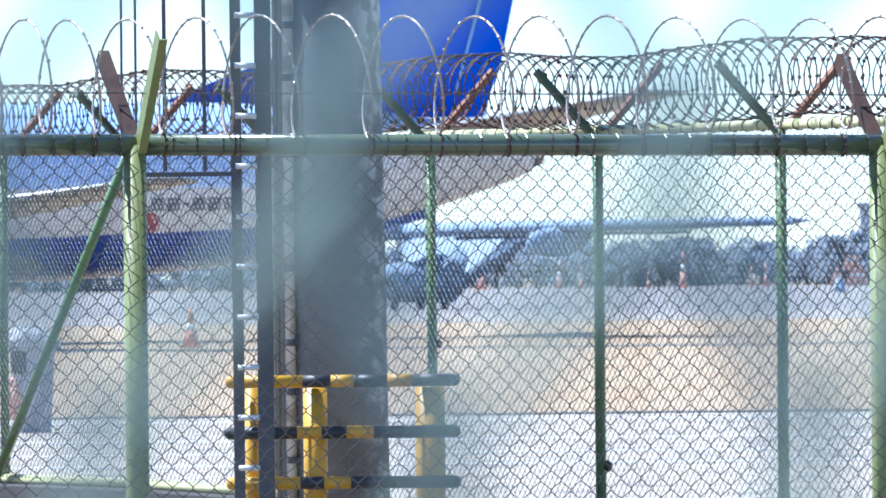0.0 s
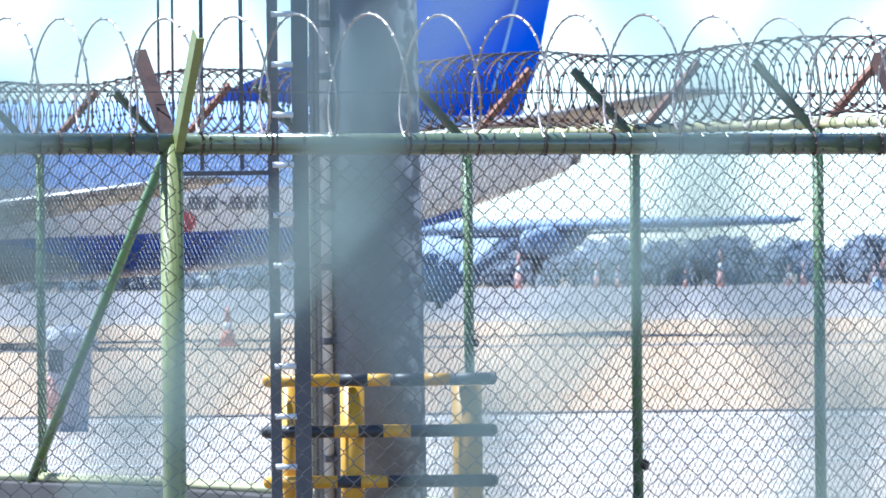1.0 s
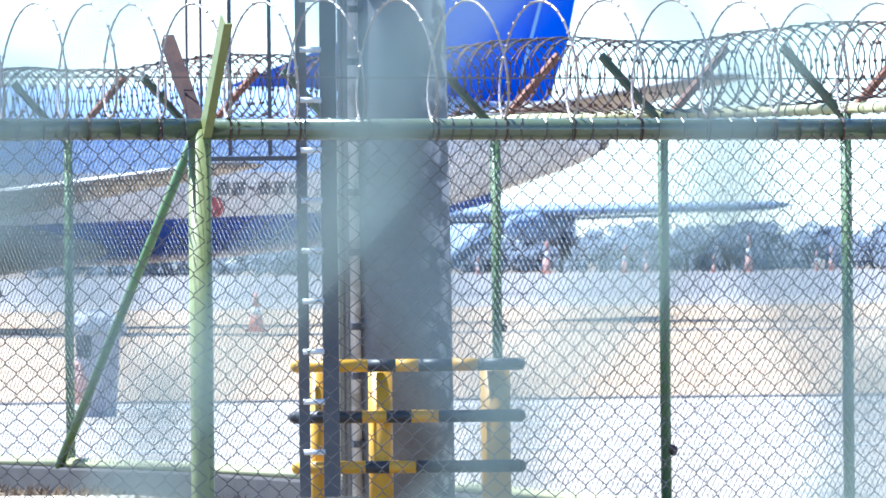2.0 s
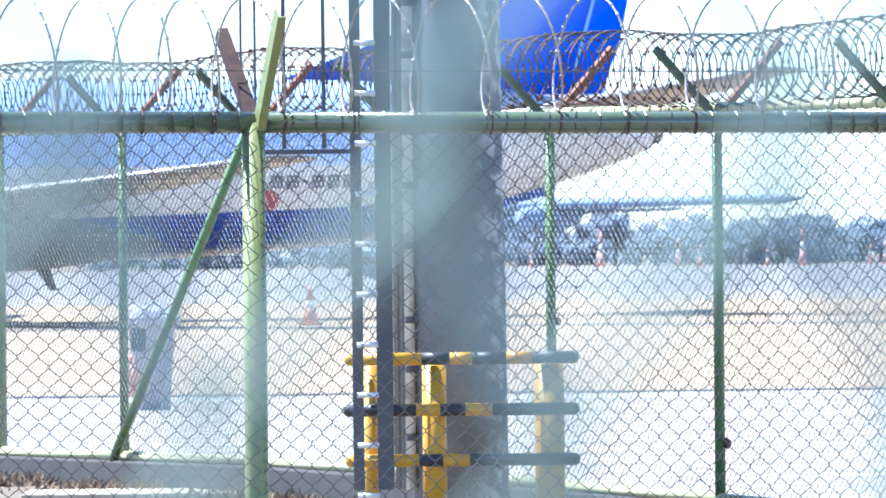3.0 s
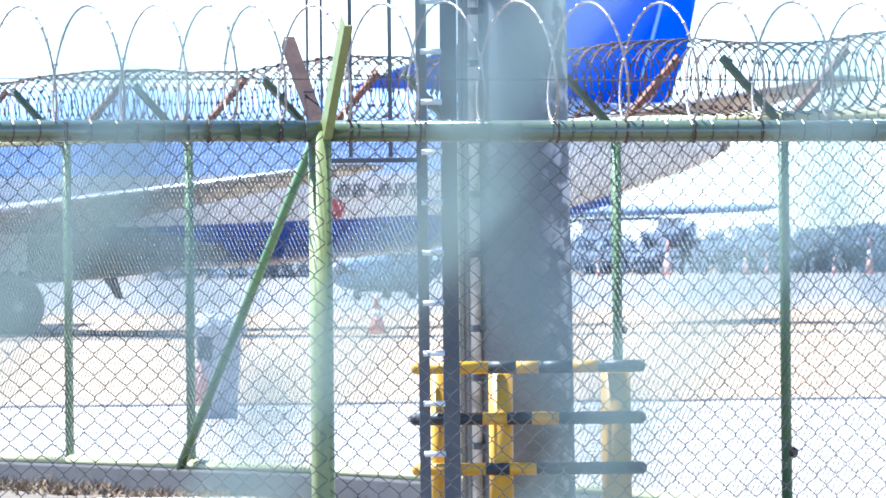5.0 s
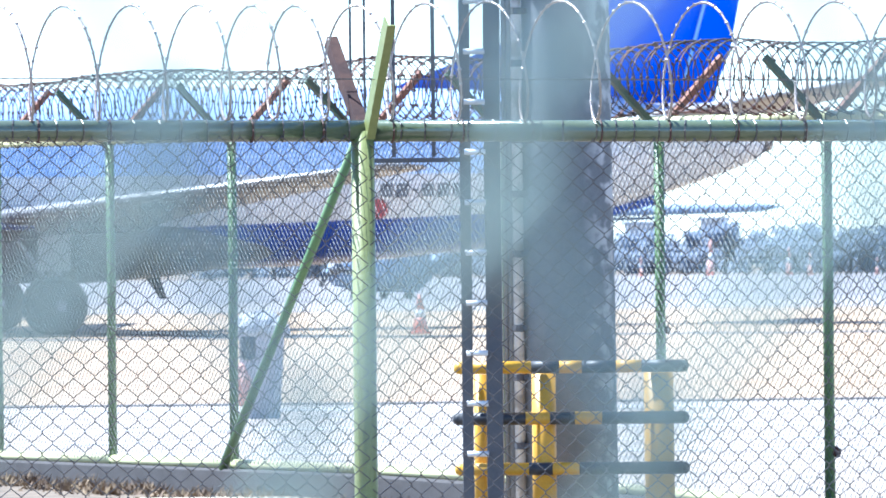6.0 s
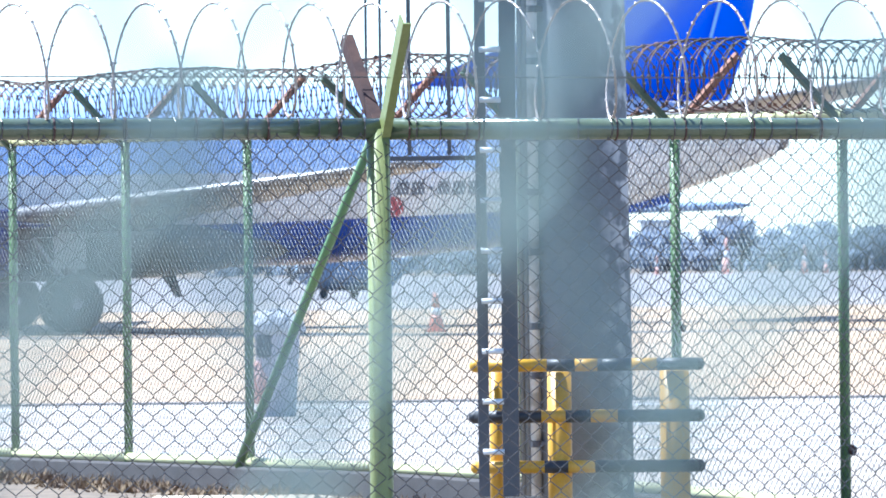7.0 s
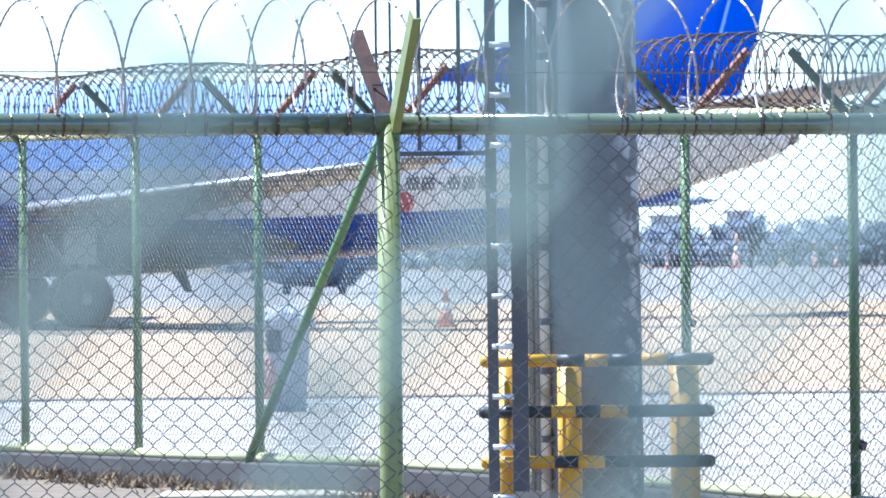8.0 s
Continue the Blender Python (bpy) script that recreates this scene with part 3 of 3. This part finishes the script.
def build_airliner(name, m, label, skin, fin_paint, wing_paint, nacelle_paint, tip, tail_tip, track, marks):
    """Twin-jet; x runs aft, the port side is -y, the origin lies on the ground between the main wheels."""
    jet = thing(name, m, label, "airplane")
    bm = bmesh.new()
    loft(bm, [[(x, ry * math.sin(2 * math.pi * k / 48), zc + rz * math.cos(2 * math.pi * k / 48)) for k in range(48)] for x, zc, rz, ry in RINGS])
    body = part("fuselage", bm, skin, jet, smooth=True)
    bm = bmesh.new()
    tube(bm, [(14.38, 0, 3.41), (14.62, 0, 3.44)], 0.24, 20, 0.2)
    part("exhaust", bm, GEAR, jet, smooth=True)
    bm = bmesh.new()
    loft(bm, [[(x, w * math.sin(a), zc + h * math.cos(a)) for a in [2 * math.pi * k / 28 for k in range(28)]]
              for x, zc, h, w in ((-6.5, 1.75, 0.3, 0.6), (-5.0, 1.66, 0.66, 1.5), (-2.5, 1.63, 0.72, 1.70), (1.0, 1.63, 0.72, 1.70), (2.6, 1.62, 0.62, 1.50), (3.9, 1.62, 0.46, 1.10), (5.6, 1.64, 0.32, 0.7))])
    part("belly_fairing", bm, BELLY, jet, "soiled wing-to-body fairing, dark grey from shade in its paint", smooth=True)
    bm = bmesh.new()
    loft(bm, [[(x, -w, z0), (x, w, z0), (x, w, z1), (x, -w, z1)] for x, w, z0, z1 in ((9.6, 0.5, 1.78, 2.4), (11.03, 0.45, 2.0, 2.62), (12.2, 0.3, 2.24, 2.75), (12.45, 0.16, 2.36, 2.72))])
    part("tail_bumper", bm, DULL_BLUE, jet, "blue tail bumper fairing")
    # fin with dorsal fillet
    bm = bmesh.new()
    loft(bm, [foil(8.9, 4.55, 0.36, 0, 4.15, True), foil(9.6, 4.25, 0.34, 0, 5.2, True), foil(10.6, 3.5, 0.30, 0, 6.4, True), foil(13.6, 1.9, 0.2, 0, 10.2, True)])
    fin = part("fin", bm, fin_paint, jet, smooth=True)
    bm = bmesh.new()
    loft(bm, [[(7.0, -0.04, 4.38), (7.0, 0.04, 4.38), (7.0, 0.04, 4.42), (7.0, -0.04, 4.42)], [(8.5, -0.08, 4.3), (8.5, 0.08, 4.3), (8.5, 0.04, 4.98), (8.5, -0.04, 4.98)],
              [(9.7, -0.12, 4.25), (9.7, 0.12, 4.25), (9.7, 0.08, 5.42), (9.7, -0.08, 5.42)]])
    part("dorsal_fillet", bm, DULL_BLUE, jet)
    for s in (-1, 1):
        bm = bmesh.new()
        loft(bm, [[(x, s * 0.155 + dy, z) for x, dy in ((12.84, -0.01), (12.90, -0.01), (12.90, 0.01), (12.84, 0.01))] if z < 5 else
                  [(x + 0.58, s * 0.13 + dy, z) for x, dy in ((12.84, -0.01), (12.90, -0.01), (12.90, 0.01), (12.84, 0.01))] for z in (4.6, 6.6)])
        part("rudder_stripe", bm, PALE_BLUE, fin)
        # tailplane
        bm = bmesh.new()
        tx, ty, tz = tail_tip
        loft(bm, [foil(10.9, 2.7, 0.26, s * 0.5, 3.72), foil(tx - 1.0, 1.05, 0.12, s * ty, tz), foil(tx - 0.6, 0.6, 0.05, s * (ty + 0.12), tz + 0.02)])
        part("tailplane", bm, wing_paint, jet, smooth=True)
        # wing
        bm = bmesh.new()
        wx, wy, wz = tip
        loft(bm, [foil(-3.4, 5.2, 0.62, s * 1.2, 1.86), foil(-2.0, 3.7, 0.38, s * 4.0, 2.09), foil(wx - 1.3, 1.35, 0.11, s * wy, wz), foil(wx - 0.9, 0.8, 0.08, s * (wy + 0.15), wz + 0.06)])
        part("wing", bm, WING_SHADED, jet, smooth=True)
        # engine
        bm = bmesh.new()
        loft(bm, [[(x, s * 4.35 + r * math.sin(a), 1.42 + zz + r * math.cos(a)) for a in [2 * math.pi * k / 28 for k in range(28)]]
                  for x, r, zz in ((-6.1, 0.76, 0), (-5.9, 0.86, 0), (-4.8, 0.92, 0), (-3.4, 0.84, 0.02), (-2.4, 0.60, 0.06), (-1.7, 0.42, 0.08))])
        nac = part("engine", bm, nacelle_paint, jet, smooth=True)
        bm = bmesh.new()
        tube(bm, [(-6.14, s * 4.35, 1.42), (-6.1, s * 4.35, 1.42)], 0.66, 24)
        part("intake", bm, TYRE, nac)
        bm = bmesh.new()
        box(bm, -4.6, -1.0, s * 4.35 - 0.13, s * 4.35 + 0.13, 1.9, 2.25, 0.05)
        part("pylon", bm, nacelle_paint, nac)
        # main gear
        gear = part("main_gear", tube(bmesh.new(), [(0, s * track, 0.53), (0.05, s * track * 0.97, 2.0)], 0.11, 14), GEAR, jet, smooth=True)
        bm = bmesh.new()
        tube(bm, [(0, s * track - 0.42, 0.53), (0, s * track + 0.42, 0.53)], 0.07, 12)
        part("axle", bm, GEAR, gear)
        bm = bmesh.new()
        box(bm, -0.35, 0.25, s * (track + 0.18) - 0.02, s * (track + 0.18) + 0.02, 1.15, 1.85, 0.01)
        part("gear_door", bm, wing_paint, gear)
        bm = bmesh.new()
        tube(bm, [(-0.7, s * track, 1.7), (0, s * track, 0.8)], 0.05, 10)
        part("drag_strut", bm, GEAR, gear)
        for dy in (-0.26, 0.26):
            wheel(gear, 0, s * track + dy, 0.53, 0.53, 0.36)
    # nose gear
    gear = part("nose_gear", tube(bmesh.new(), [(-14.4, 0, 0.33), (-14.4, 0, 1.5)], 0.08, 12), GEAR, jet, smooth=True)
    for dy in (-0.2, 0.2):
        wheel(gear, -14.4, dy, 0.32, 0.32, 0.2)
    bm = bmesh.new()
    loft(bm, [[(2.2, -0.05, 1.20), (2.52, -0.05, 1.20), (2.52, 0.05, 1.20), (2.2, 0.05, 1.20)], [(2.60, -0.03, 0.60), (2.72, -0.03, 0.60), (2.72, 0.03, 0.60), (2.60, 0.03, 0.60)]])
    part("drain_mast", bm, TYRE, jet)
    if marks:
        def side(z, x=7.0):
            zc, rz, ry = 2.87 + (x - 7) * 0.03, 1.59 - (x - 7) * 0.05, 1.44 - (x - 7) * 0.05
            return -ry * math.sqrt(1 - ((z - zc) / rz) ** 2) - 0.012
        x = 6.42
        for w in (0.24, 0.24, 0.12, 0.24, 0.24, 0.24):
            h = 0.26 if w > 0.15 else 0.06
            bm = bmesh.new()
            zz = 2.56
            y = side(zz, x)
            loft(bm, [[(x, y - 0.008, zz - h / 2), (x + w, y + 0.004, zz - h / 2), (x + w, y + 0.03, zz - h / 2), (x, y + 0.02, zz - h / 2)],
                      [(x, y - 0.008, zz + h / 2), (x + w, y + 0.004, zz + h / 2), (x + w, y + 0.03, zz + h / 2), (x, y + 0.02, zz + h / 2)]])
            part("marking_bar", bm, LETTER, body, "dark grey bar of lettering")
            x += w + 0.07
        bm = bmesh.new()
        y = side(2.28, 6.4)
        tube(bm, [(6.38, y - 0.02, 2.22), (6.38, y + 0.06, 2.22)], 0.19, 24)
        part("emblem", bm, RED, body, "round red emblem")
        for k in range(14):
            xw = -10.5 + k * 0.95
            bm = bmesh.new()
            yw = -1.52 * math.sqrt(1 - ((3.49 - 2.8) / 1.685) ** 2)
            box(bm, xw - 0.13, xw + 0.13, yw - 0.015, yw + 0.05, 3.32, 3.66, 0.02)
            part("cabin_window", bm, GLASS_DARK, body)
    return jet


def wheel(parent, x, y, z, r, w):
    bm = bmesh.new()
    prof = [(-0.5, 0.55), (-0.5, 0.85), (-0.40, 0.96), (-0.2, 1.0), (0.2, 1.0), (0.40, 0.96), (0.5, 0.85), (0.5, 0.55)]
    loft(bm, [[(x + r * q * math.sin(a), y + w * p, z + r * q * math.cos(a)) for a in [2 * math.pi * k / 28 for k in range(28)]] for p, q in prof])
    tyre = part("tyre", bm, TYRE, parent, smooth=True)
    bm = bmesh.new()
    tube(bm, [(x, y - w * 0.42, z), (x, y + w * 0.42, z)], r * 0.5, 18)
    for s in (-1, 1):
        tube(bm, [(x, y + s * w * 0.42, z), (x, y + s * w * 0.52, z)], r * 0.2, 12)
    part("rim", bm, GEAR, parent)


build_airliner("parked_airliner", pose(-11.88, 144.57, 0, 0, 0, 20), "parked airliner, pale blue over white and navy, with royal blue tail",
               SKIN, BLUE, WING, NAVY, (3.95, 11.6, 2.90), (15.5, 5.3, 4.5), 2.1, True)


def build_light_plane(m):
    """High-wing turboprop; x runs aft, the port side is -y, the origin lies on the ground under the wing."""
    ac = thing("light_airplane", m, "dark blue-grey high-wing turboprop taxiing behind the parked airliner", "airplane")
    bm = bmesh.new()
    loft(bm, [[(x, ry * math.sin(a), zc + rz * math.cos(a)) for a in [2 * math.pi * k / 24 for k in range(24)]]
              for x, zc, rz, ry in ((-2.6, 0.85, 0.15, 0.15), (-2.3, 0.85, 0.45, 0.5), (-1.2, 0.83, 0.60, 0.82), (0.6, 0.86, 0.64, 0.92), (2.2, 1.25, 0.68, 0.92), (3.6, 1.75, 0.6, 0.8), (5.4, 2.40, 0.2, 0.16))])
    part("fuselage", bm, GREY_JET, ac, smooth=True)
    bm = bmesh.new()
    tube(bm, [(-2.55, 0, 0.95), (-2.9, 0, 0.95)], 0.24, 16, 0.05)
    hub = part("spinner", bm, GEAR, ac, smooth=True)
    for k in range(3):
        a = k * 2.094 + 0.3
        bm = bmesh.new()
        loft(bm, [[(-2.7 + dx, math.sin(a) * r + math.cos(a) * w, 0.95 + math.cos(a) * r - math.sin(a) * w) for dx, w in ((-0.02, -0.07), (-0.02, 0.07), (0.02, 0.07), (0.02, -0.07))] for r in (0.1, 0.45, 0.7)])
        part("propeller_blade", bm, TYRE, hub)
    for s in (-1, 1):
        bm = bmesh.new()
        loft(bm, [foil(-1.1, 2.3, 0.46, s * 0.1, 2.38), foil(-1.0, 2.1, 0.40, s * 4.6, 2.46), foil(-0.6, 1.4, 0.26, s * 12.6, 2.56), foil(-0.3, 0.9, 0.10, s * 13.0, 2.58)])
        wing = part("wing", bm, GREY_JET, ac, smooth=True)
        bm = bmesh.new()
        loft(bm, [foil(0.75, 0.75, 0.12, s * 0.9, 2.14), foil(0.75, 0.7, 0.10, s * 8.6, 2.30)])
        part("flap", bm, GREY_JET, wing)
        bm = bmesh.new()
        tube(bm, [(0.9, s * 0.4, 0.95), (0.95, s * 0.42, 0.18)], 0.16, 10, 0.14)
        leg = part("gear_leg", bm, GREY_JET, ac)
        wheel(leg, 0.95, s * 0.42, 0.16, 0.16, 0.16)
        bm = bmesh.new()
        loft(bm, [[(x, s * 5.2 + r * 0.85 * math.sin(a), zc + r * math.cos(a)) for a in [2 * math.pi * k / 20 for k in range(20)]]
                  for x, zc, r in ((-2.5, 2.02, 0.18), (-2.3, 2.02, 0.34), (-1.4, 2.0, 0.44), (-0.4, 2.02, 0.46), (0.9, 2.16, 0.30), (1.5, 2.26, 0.12))])
        part("nacelle", bm, GREY_JET, wing, smooth=True)
        bm = bmesh.new()
        loft(bm, [foil(5.1, 1.3, 0.14, s * 0.1, 2.25), foil(5.5, 0.8, 0.08, s * 2.8, 2.28)])
        part("tailplane", bm, GREY_JET, ac)
    bm = bmesh.new()
    loft(bm, [foil(4.4, 2.2, 0.16, 0, 2.1, True), foil(5.0, 1.3, 0.08, 0, 2.45, True)])
    part("fin", bm, NAVY, ac)
    # swept mass between hull and wing height, outlined to fit the camera's view
    bm = bmesh.new()
    loft(bm, [[(x + dx * c, dy * w, z) for dx, dy in ((-0.5, -0.8), (-0.3, -1), (0.35, -1), (0.5, -0.8), (0.5, 0.8), (0.35, 1), (-0.3, 1), (-0.5, 0.8))]
              for x, z, w, c in ((0.9, 0.2, 0.6, 0.9), (1.3, 0.7, 0.88, 1.1), (2.9, 1.8, 1.85, 1.4), (3.5, 2.2, 2.15, 1.8), (3.8, 2.45, 2.2, 2.0))])
    part("pylon", bm, GREY_JET, ac, "broad blue-grey pylon shaped to fit the camera's view")
    leg = part("nose_leg", tube(bmesh.new(), [(-1.5, 0, 0.16), (-1.5, 0, 0.6)], 0.06, 10), GEAR, ac)
    wheel(leg, -1.5, 0, 0.16, 0.16, 0.14)
    return ac


taxi = build_light_plane(pose(-0.8, 240, ground_z(240), 0, 0, 62))


# ---- small things on the apron ----
def build_cone(x, y, h, label, group="", paint=None, band=None, slim=1.0):
    paint, band = paint or ORANGE, band or WHITE
    c = thing("traffic_cone", pose(x, y, ground_z(y) + 0.02), label, "cone", group)
    bm = bmesh.new()
    q = 0.2 * slim * h / 0.7
    box(bm, -q, q, -q, q, 0, 0.04, 0.01)
    part("base", bm, paint, c)
    for z0, z1, mt, nm in ((0.04, 0.42, paint, "lower_cone"), (0.42, 0.62, band, "reflective_band"), (0.62, 1.0, paint, "tip")):
        bm = bmesh.new()
        tube(bm, [(0, 0, z0 * h if z0 > 0.1 else 0.04), (0, 0, z1 * h)], (0.15 - 0.12 * z0) * slim * h / 0.7, 20, (0.15 - 0.12 * z1) * slim * h / 0.7)
        part(nm, bm, mt, c, smooth=True)
    return c


build_cone(-4.45, 139.0, 0.68, "orange traffic cone with a white band")


def build_bin():
    b = thing("litter_bin", pose(-4.35, 83.5, 0.012), "grey plastic litter bin with a crumpled pale hood", "bin")
    rnd = random.Random(2)
    bm = bmesh.new()
    loft(bm, [[(sx * w, sy * w * 0.8, z) for sx, sy in ((-1, -0.7), (-0.7, -1), (0.7, -1), (1, -0.7), (1, 0.7), (0.7, 1), (-0.7, 1), (-1, 0.7))] for w, z in ((0.19, 0.0), (0.20, 0.2), (0.23, 0.86), (0.24, 0.9))])
    part("body", bm, GREY_BIN, b)
    bm = bmesh.new()
    loft(bm, [[(r * (1 + rnd.uniform(-0.1, 0.1)) * math.cos(a) - 0.02, r * 0.8 * math.sin(a), z + rnd.uniform(-0.025, 0.025)) for a in [2 * math.pi * k / 22 for k in range(22)]]
              for r, z in ((0.25, 0.88), (0.30, 0.91), (0.30, 0.98), (0.26, 1.05), (0.16, 1.10), (0.04, 1.12))])
    part("hood", bm, BIN_HOOD, b, "pale grey crumpled hood")
    bm = bmesh.new()
    bmesh.ops.create_icosphere(bm, subdivisions=3, radius=1, matrix=Matrix.Translation((-0.20, -0.13, 0.36)) @ Matrix.Diagonal((0.10, 0.09, 0.23, 1)))
    for v in bm.verts:
        v.co += Vector((rnd.uniform(-1, 1), rnd.uniform(-1, 1), rnd.uniform(-1, 1))) * 0.016
    part("torn_bag", bm, MARKER, b, "torn orange and white bag hanging at its side")
    # solid dark block stands for the shade in the recess under the hood
    bm = bmesh.new()
    box(bm, -0.215, -0.05, -0.20, -0.05, 0.62, 0.87, 0.03)
    part("mouth", bm, STEEL, b, "dark block in place of the shaded bin opening")


build_bin()


# ---- far side of the field ----
def build_far():
    rnd = random.Random(11)

    def leaves(name, x, y, w, h, n, label):
        z = ground_z(y)
        t = thing(name, pose(x, y, z), label, "tree", "trees beyond the field")
        bm = bmesh.new()
        tube(bm, [(0, 0, 0), (0.1, 0, h * 0.5), (0, 0.1, h * 0.8)], 0.22, 8, 0.06)
        for k in range(4):
            a = k * 1.6 + rnd.random()
            tube(bm, [(0, 0, h * 0.35), (math.cos(a) * w * 0.3, math.sin(a) * w * 0.3, h * 0.7)], 0.09, 6, 0.03)
        part("trunk", bm, STEEL, t)
        verts, faces, clumps = [], [], []
        for k in range(16):
            a, d, u = rnd.uniform(0, 6.28), rnd.uniform(0, 0.42) * w, rnd.random()
            clumps.append((math.cos(a) * d, math.sin(a) * d, h * (0.10 + 0.74 * u * (1 - 0.9 * (d / w) ** 2 * 2)), h * rnd.uniform(0.13, 0.26)))
        for k in range(n):
            a, r, u = rnd.uniform(0, 6.28), math.sqrt(rnd.random()), rnd.random()
            clump = clumps[k % len(clumps)]
            c = Vector(clump[:3]) + Vector((math.cos(a) * r, math.sin(a) * r, rnd.uniform(-0.8, 0.8))) * clump[3]
            c.z = max(c.z, 0.15)
            s = rnd.uniform(0.18, 0.42) * h / 5
            q = Euler((rnd.gauss(0.5, 0.35), rnd.gauss(0, 0.35), rnd.uniform(-0.9, 0.9))).to_matrix()
            i = len(verts)
            for p in ((-1, 0, 0), (0, -0.6, 0.15), (1, 0, 0), (0, 0.6, 0.15)):
                verts.append(c + q @ Vector(p) * s)
            faces.append((i, i + 1, i + 2, i + 3))
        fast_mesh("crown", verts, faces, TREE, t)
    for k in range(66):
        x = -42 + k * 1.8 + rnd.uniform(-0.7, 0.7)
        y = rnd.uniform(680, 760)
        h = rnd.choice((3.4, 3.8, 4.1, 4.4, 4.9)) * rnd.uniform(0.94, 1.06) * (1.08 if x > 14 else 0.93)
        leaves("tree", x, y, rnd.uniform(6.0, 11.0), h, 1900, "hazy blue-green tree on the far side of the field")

    def house(x, y, w, h, d, label):
        z = ground_z(y)
        b = thing("building", pose(x, y, z), label, "building")
        bm = bmesh.new()
        box(bm, -w / 2, w / 2, 0, d, -1, h, 0.05)
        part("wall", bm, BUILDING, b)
        bm = bmesh.new()
        box(bm, -w / 2 - 0.3, w / 2 + 0.3, -0.3, d + 0.3, h, h + 0.4)
        part("roof", bm, BUILDING, b)
        for i in range(max(1, int(w / 3))):
            for j in range(max(1, int(h / 3.2))):
                bm = bmesh.new()
                cx = -w / 2 + (i + 0.5) * w / max(1, int(w / 3))
                box(bm, cx - 0.7, cx + 0.7, -0.06, 0.1, j * 3.2 + 1.2, j * 3.2 + 2.6)
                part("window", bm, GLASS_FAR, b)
    house(4.7, 900, 3.0, 5.8, 6, "pale hazy block beyond the trees")
    house(-3.3, 900, 4.2, 5.4, 6, "pale hazy block beyond the trees")
    house(48.5, 900, 2.0, 8.6, 4, "slim pale tower beyond the trees")
    for x, y, h in ((-2.4, 600, 1.4), (2.9, 604, 2.8), (8.8, 598, 2.1), (10.5, 606, 1.7), (15.5, 600, 1.3), (18.3, 602, 2.9), (23.2, 598, 1.6), (24.6, 604, 1.8), (30.0, 603, 1.5)):
        build_cone(x, y, h, "faded pink-orange marker cone at the field edge", "marker cones", MARKER, WHITE, 0.6)


def build_marker_board():
    """Stacked orange and white plastic road barriers, with a blue drum nearer by."""
    y = 590
    x = 0.05144 * y
    for dx, z, w, h, mt in ((-1.0, 0.0, 1.0, 0.9, MARKER), (0.5, 0.0, 1.7, 1.2, MARKER), (0.15, 1.2, 1.4, 1.1, MARKER)):
        b = thing("road_barrier", pose(x + dx, y, ground_z(y) + 0.02 + z), "faded orange and white plastic road barrier", "barrier", "stacked road barriers")
        bm = bmesh.new()
        loft(bm, [[(sx * w * f, sy * 0.3 * f, zz * h) for sx, sy in ((-0.5, -0.5), (0.5, -0.5), (0.5, 0.5), (-0.5, 0.5))] for f, zz in ((1.0, 0), (1.0, 0.3), (0.8, 0.5), (0.75, 1.0))])
        part("body", bm, mt, b)
        bm = bmesh.new()
        box(bm, -w * 0.3, w * 0.3, -0.17, 0.17, h * 0.62, h * 0.8, 0.02)
        part("reflective_band", bm, WHITE, b)
    y = 400
    d = thing("drum", pose(0.05009 * y, y, ground_z(y) + 0.02), "blue plastic drum standing on the taxiway", "drum")
    bm = bmesh.new()
    tube(bm, [(0, 0, 0), (0, 0, 0.2), (0, 0, 0.62)], 0.3, 18, 0.26)
    part("barrel", bm, DRUM_BLUE, d, smooth=True)
    bm = bmesh.new()
    tube(bm, [(0, 0, 0.62), (0, 0, 0.68)], 0.28, 18)
    part("lid", bm, WHITE, d, smooth=True)


build_far()
build_marker_board()


# ---- what moves ----
def motions():
    rows = []
    for t in (0.0, 1.0, 2.0, 3.0, 4.0, 5.0, 6.0, 7.0, 8.0):
        x, y = -0.8 - 1.29 * t, 240 - 1.5 * t
        rows.append((t, pose(x, y, ground_z(y) + 0.012, 0, 0, 62)))
    walk(taxi, rows)


motions()
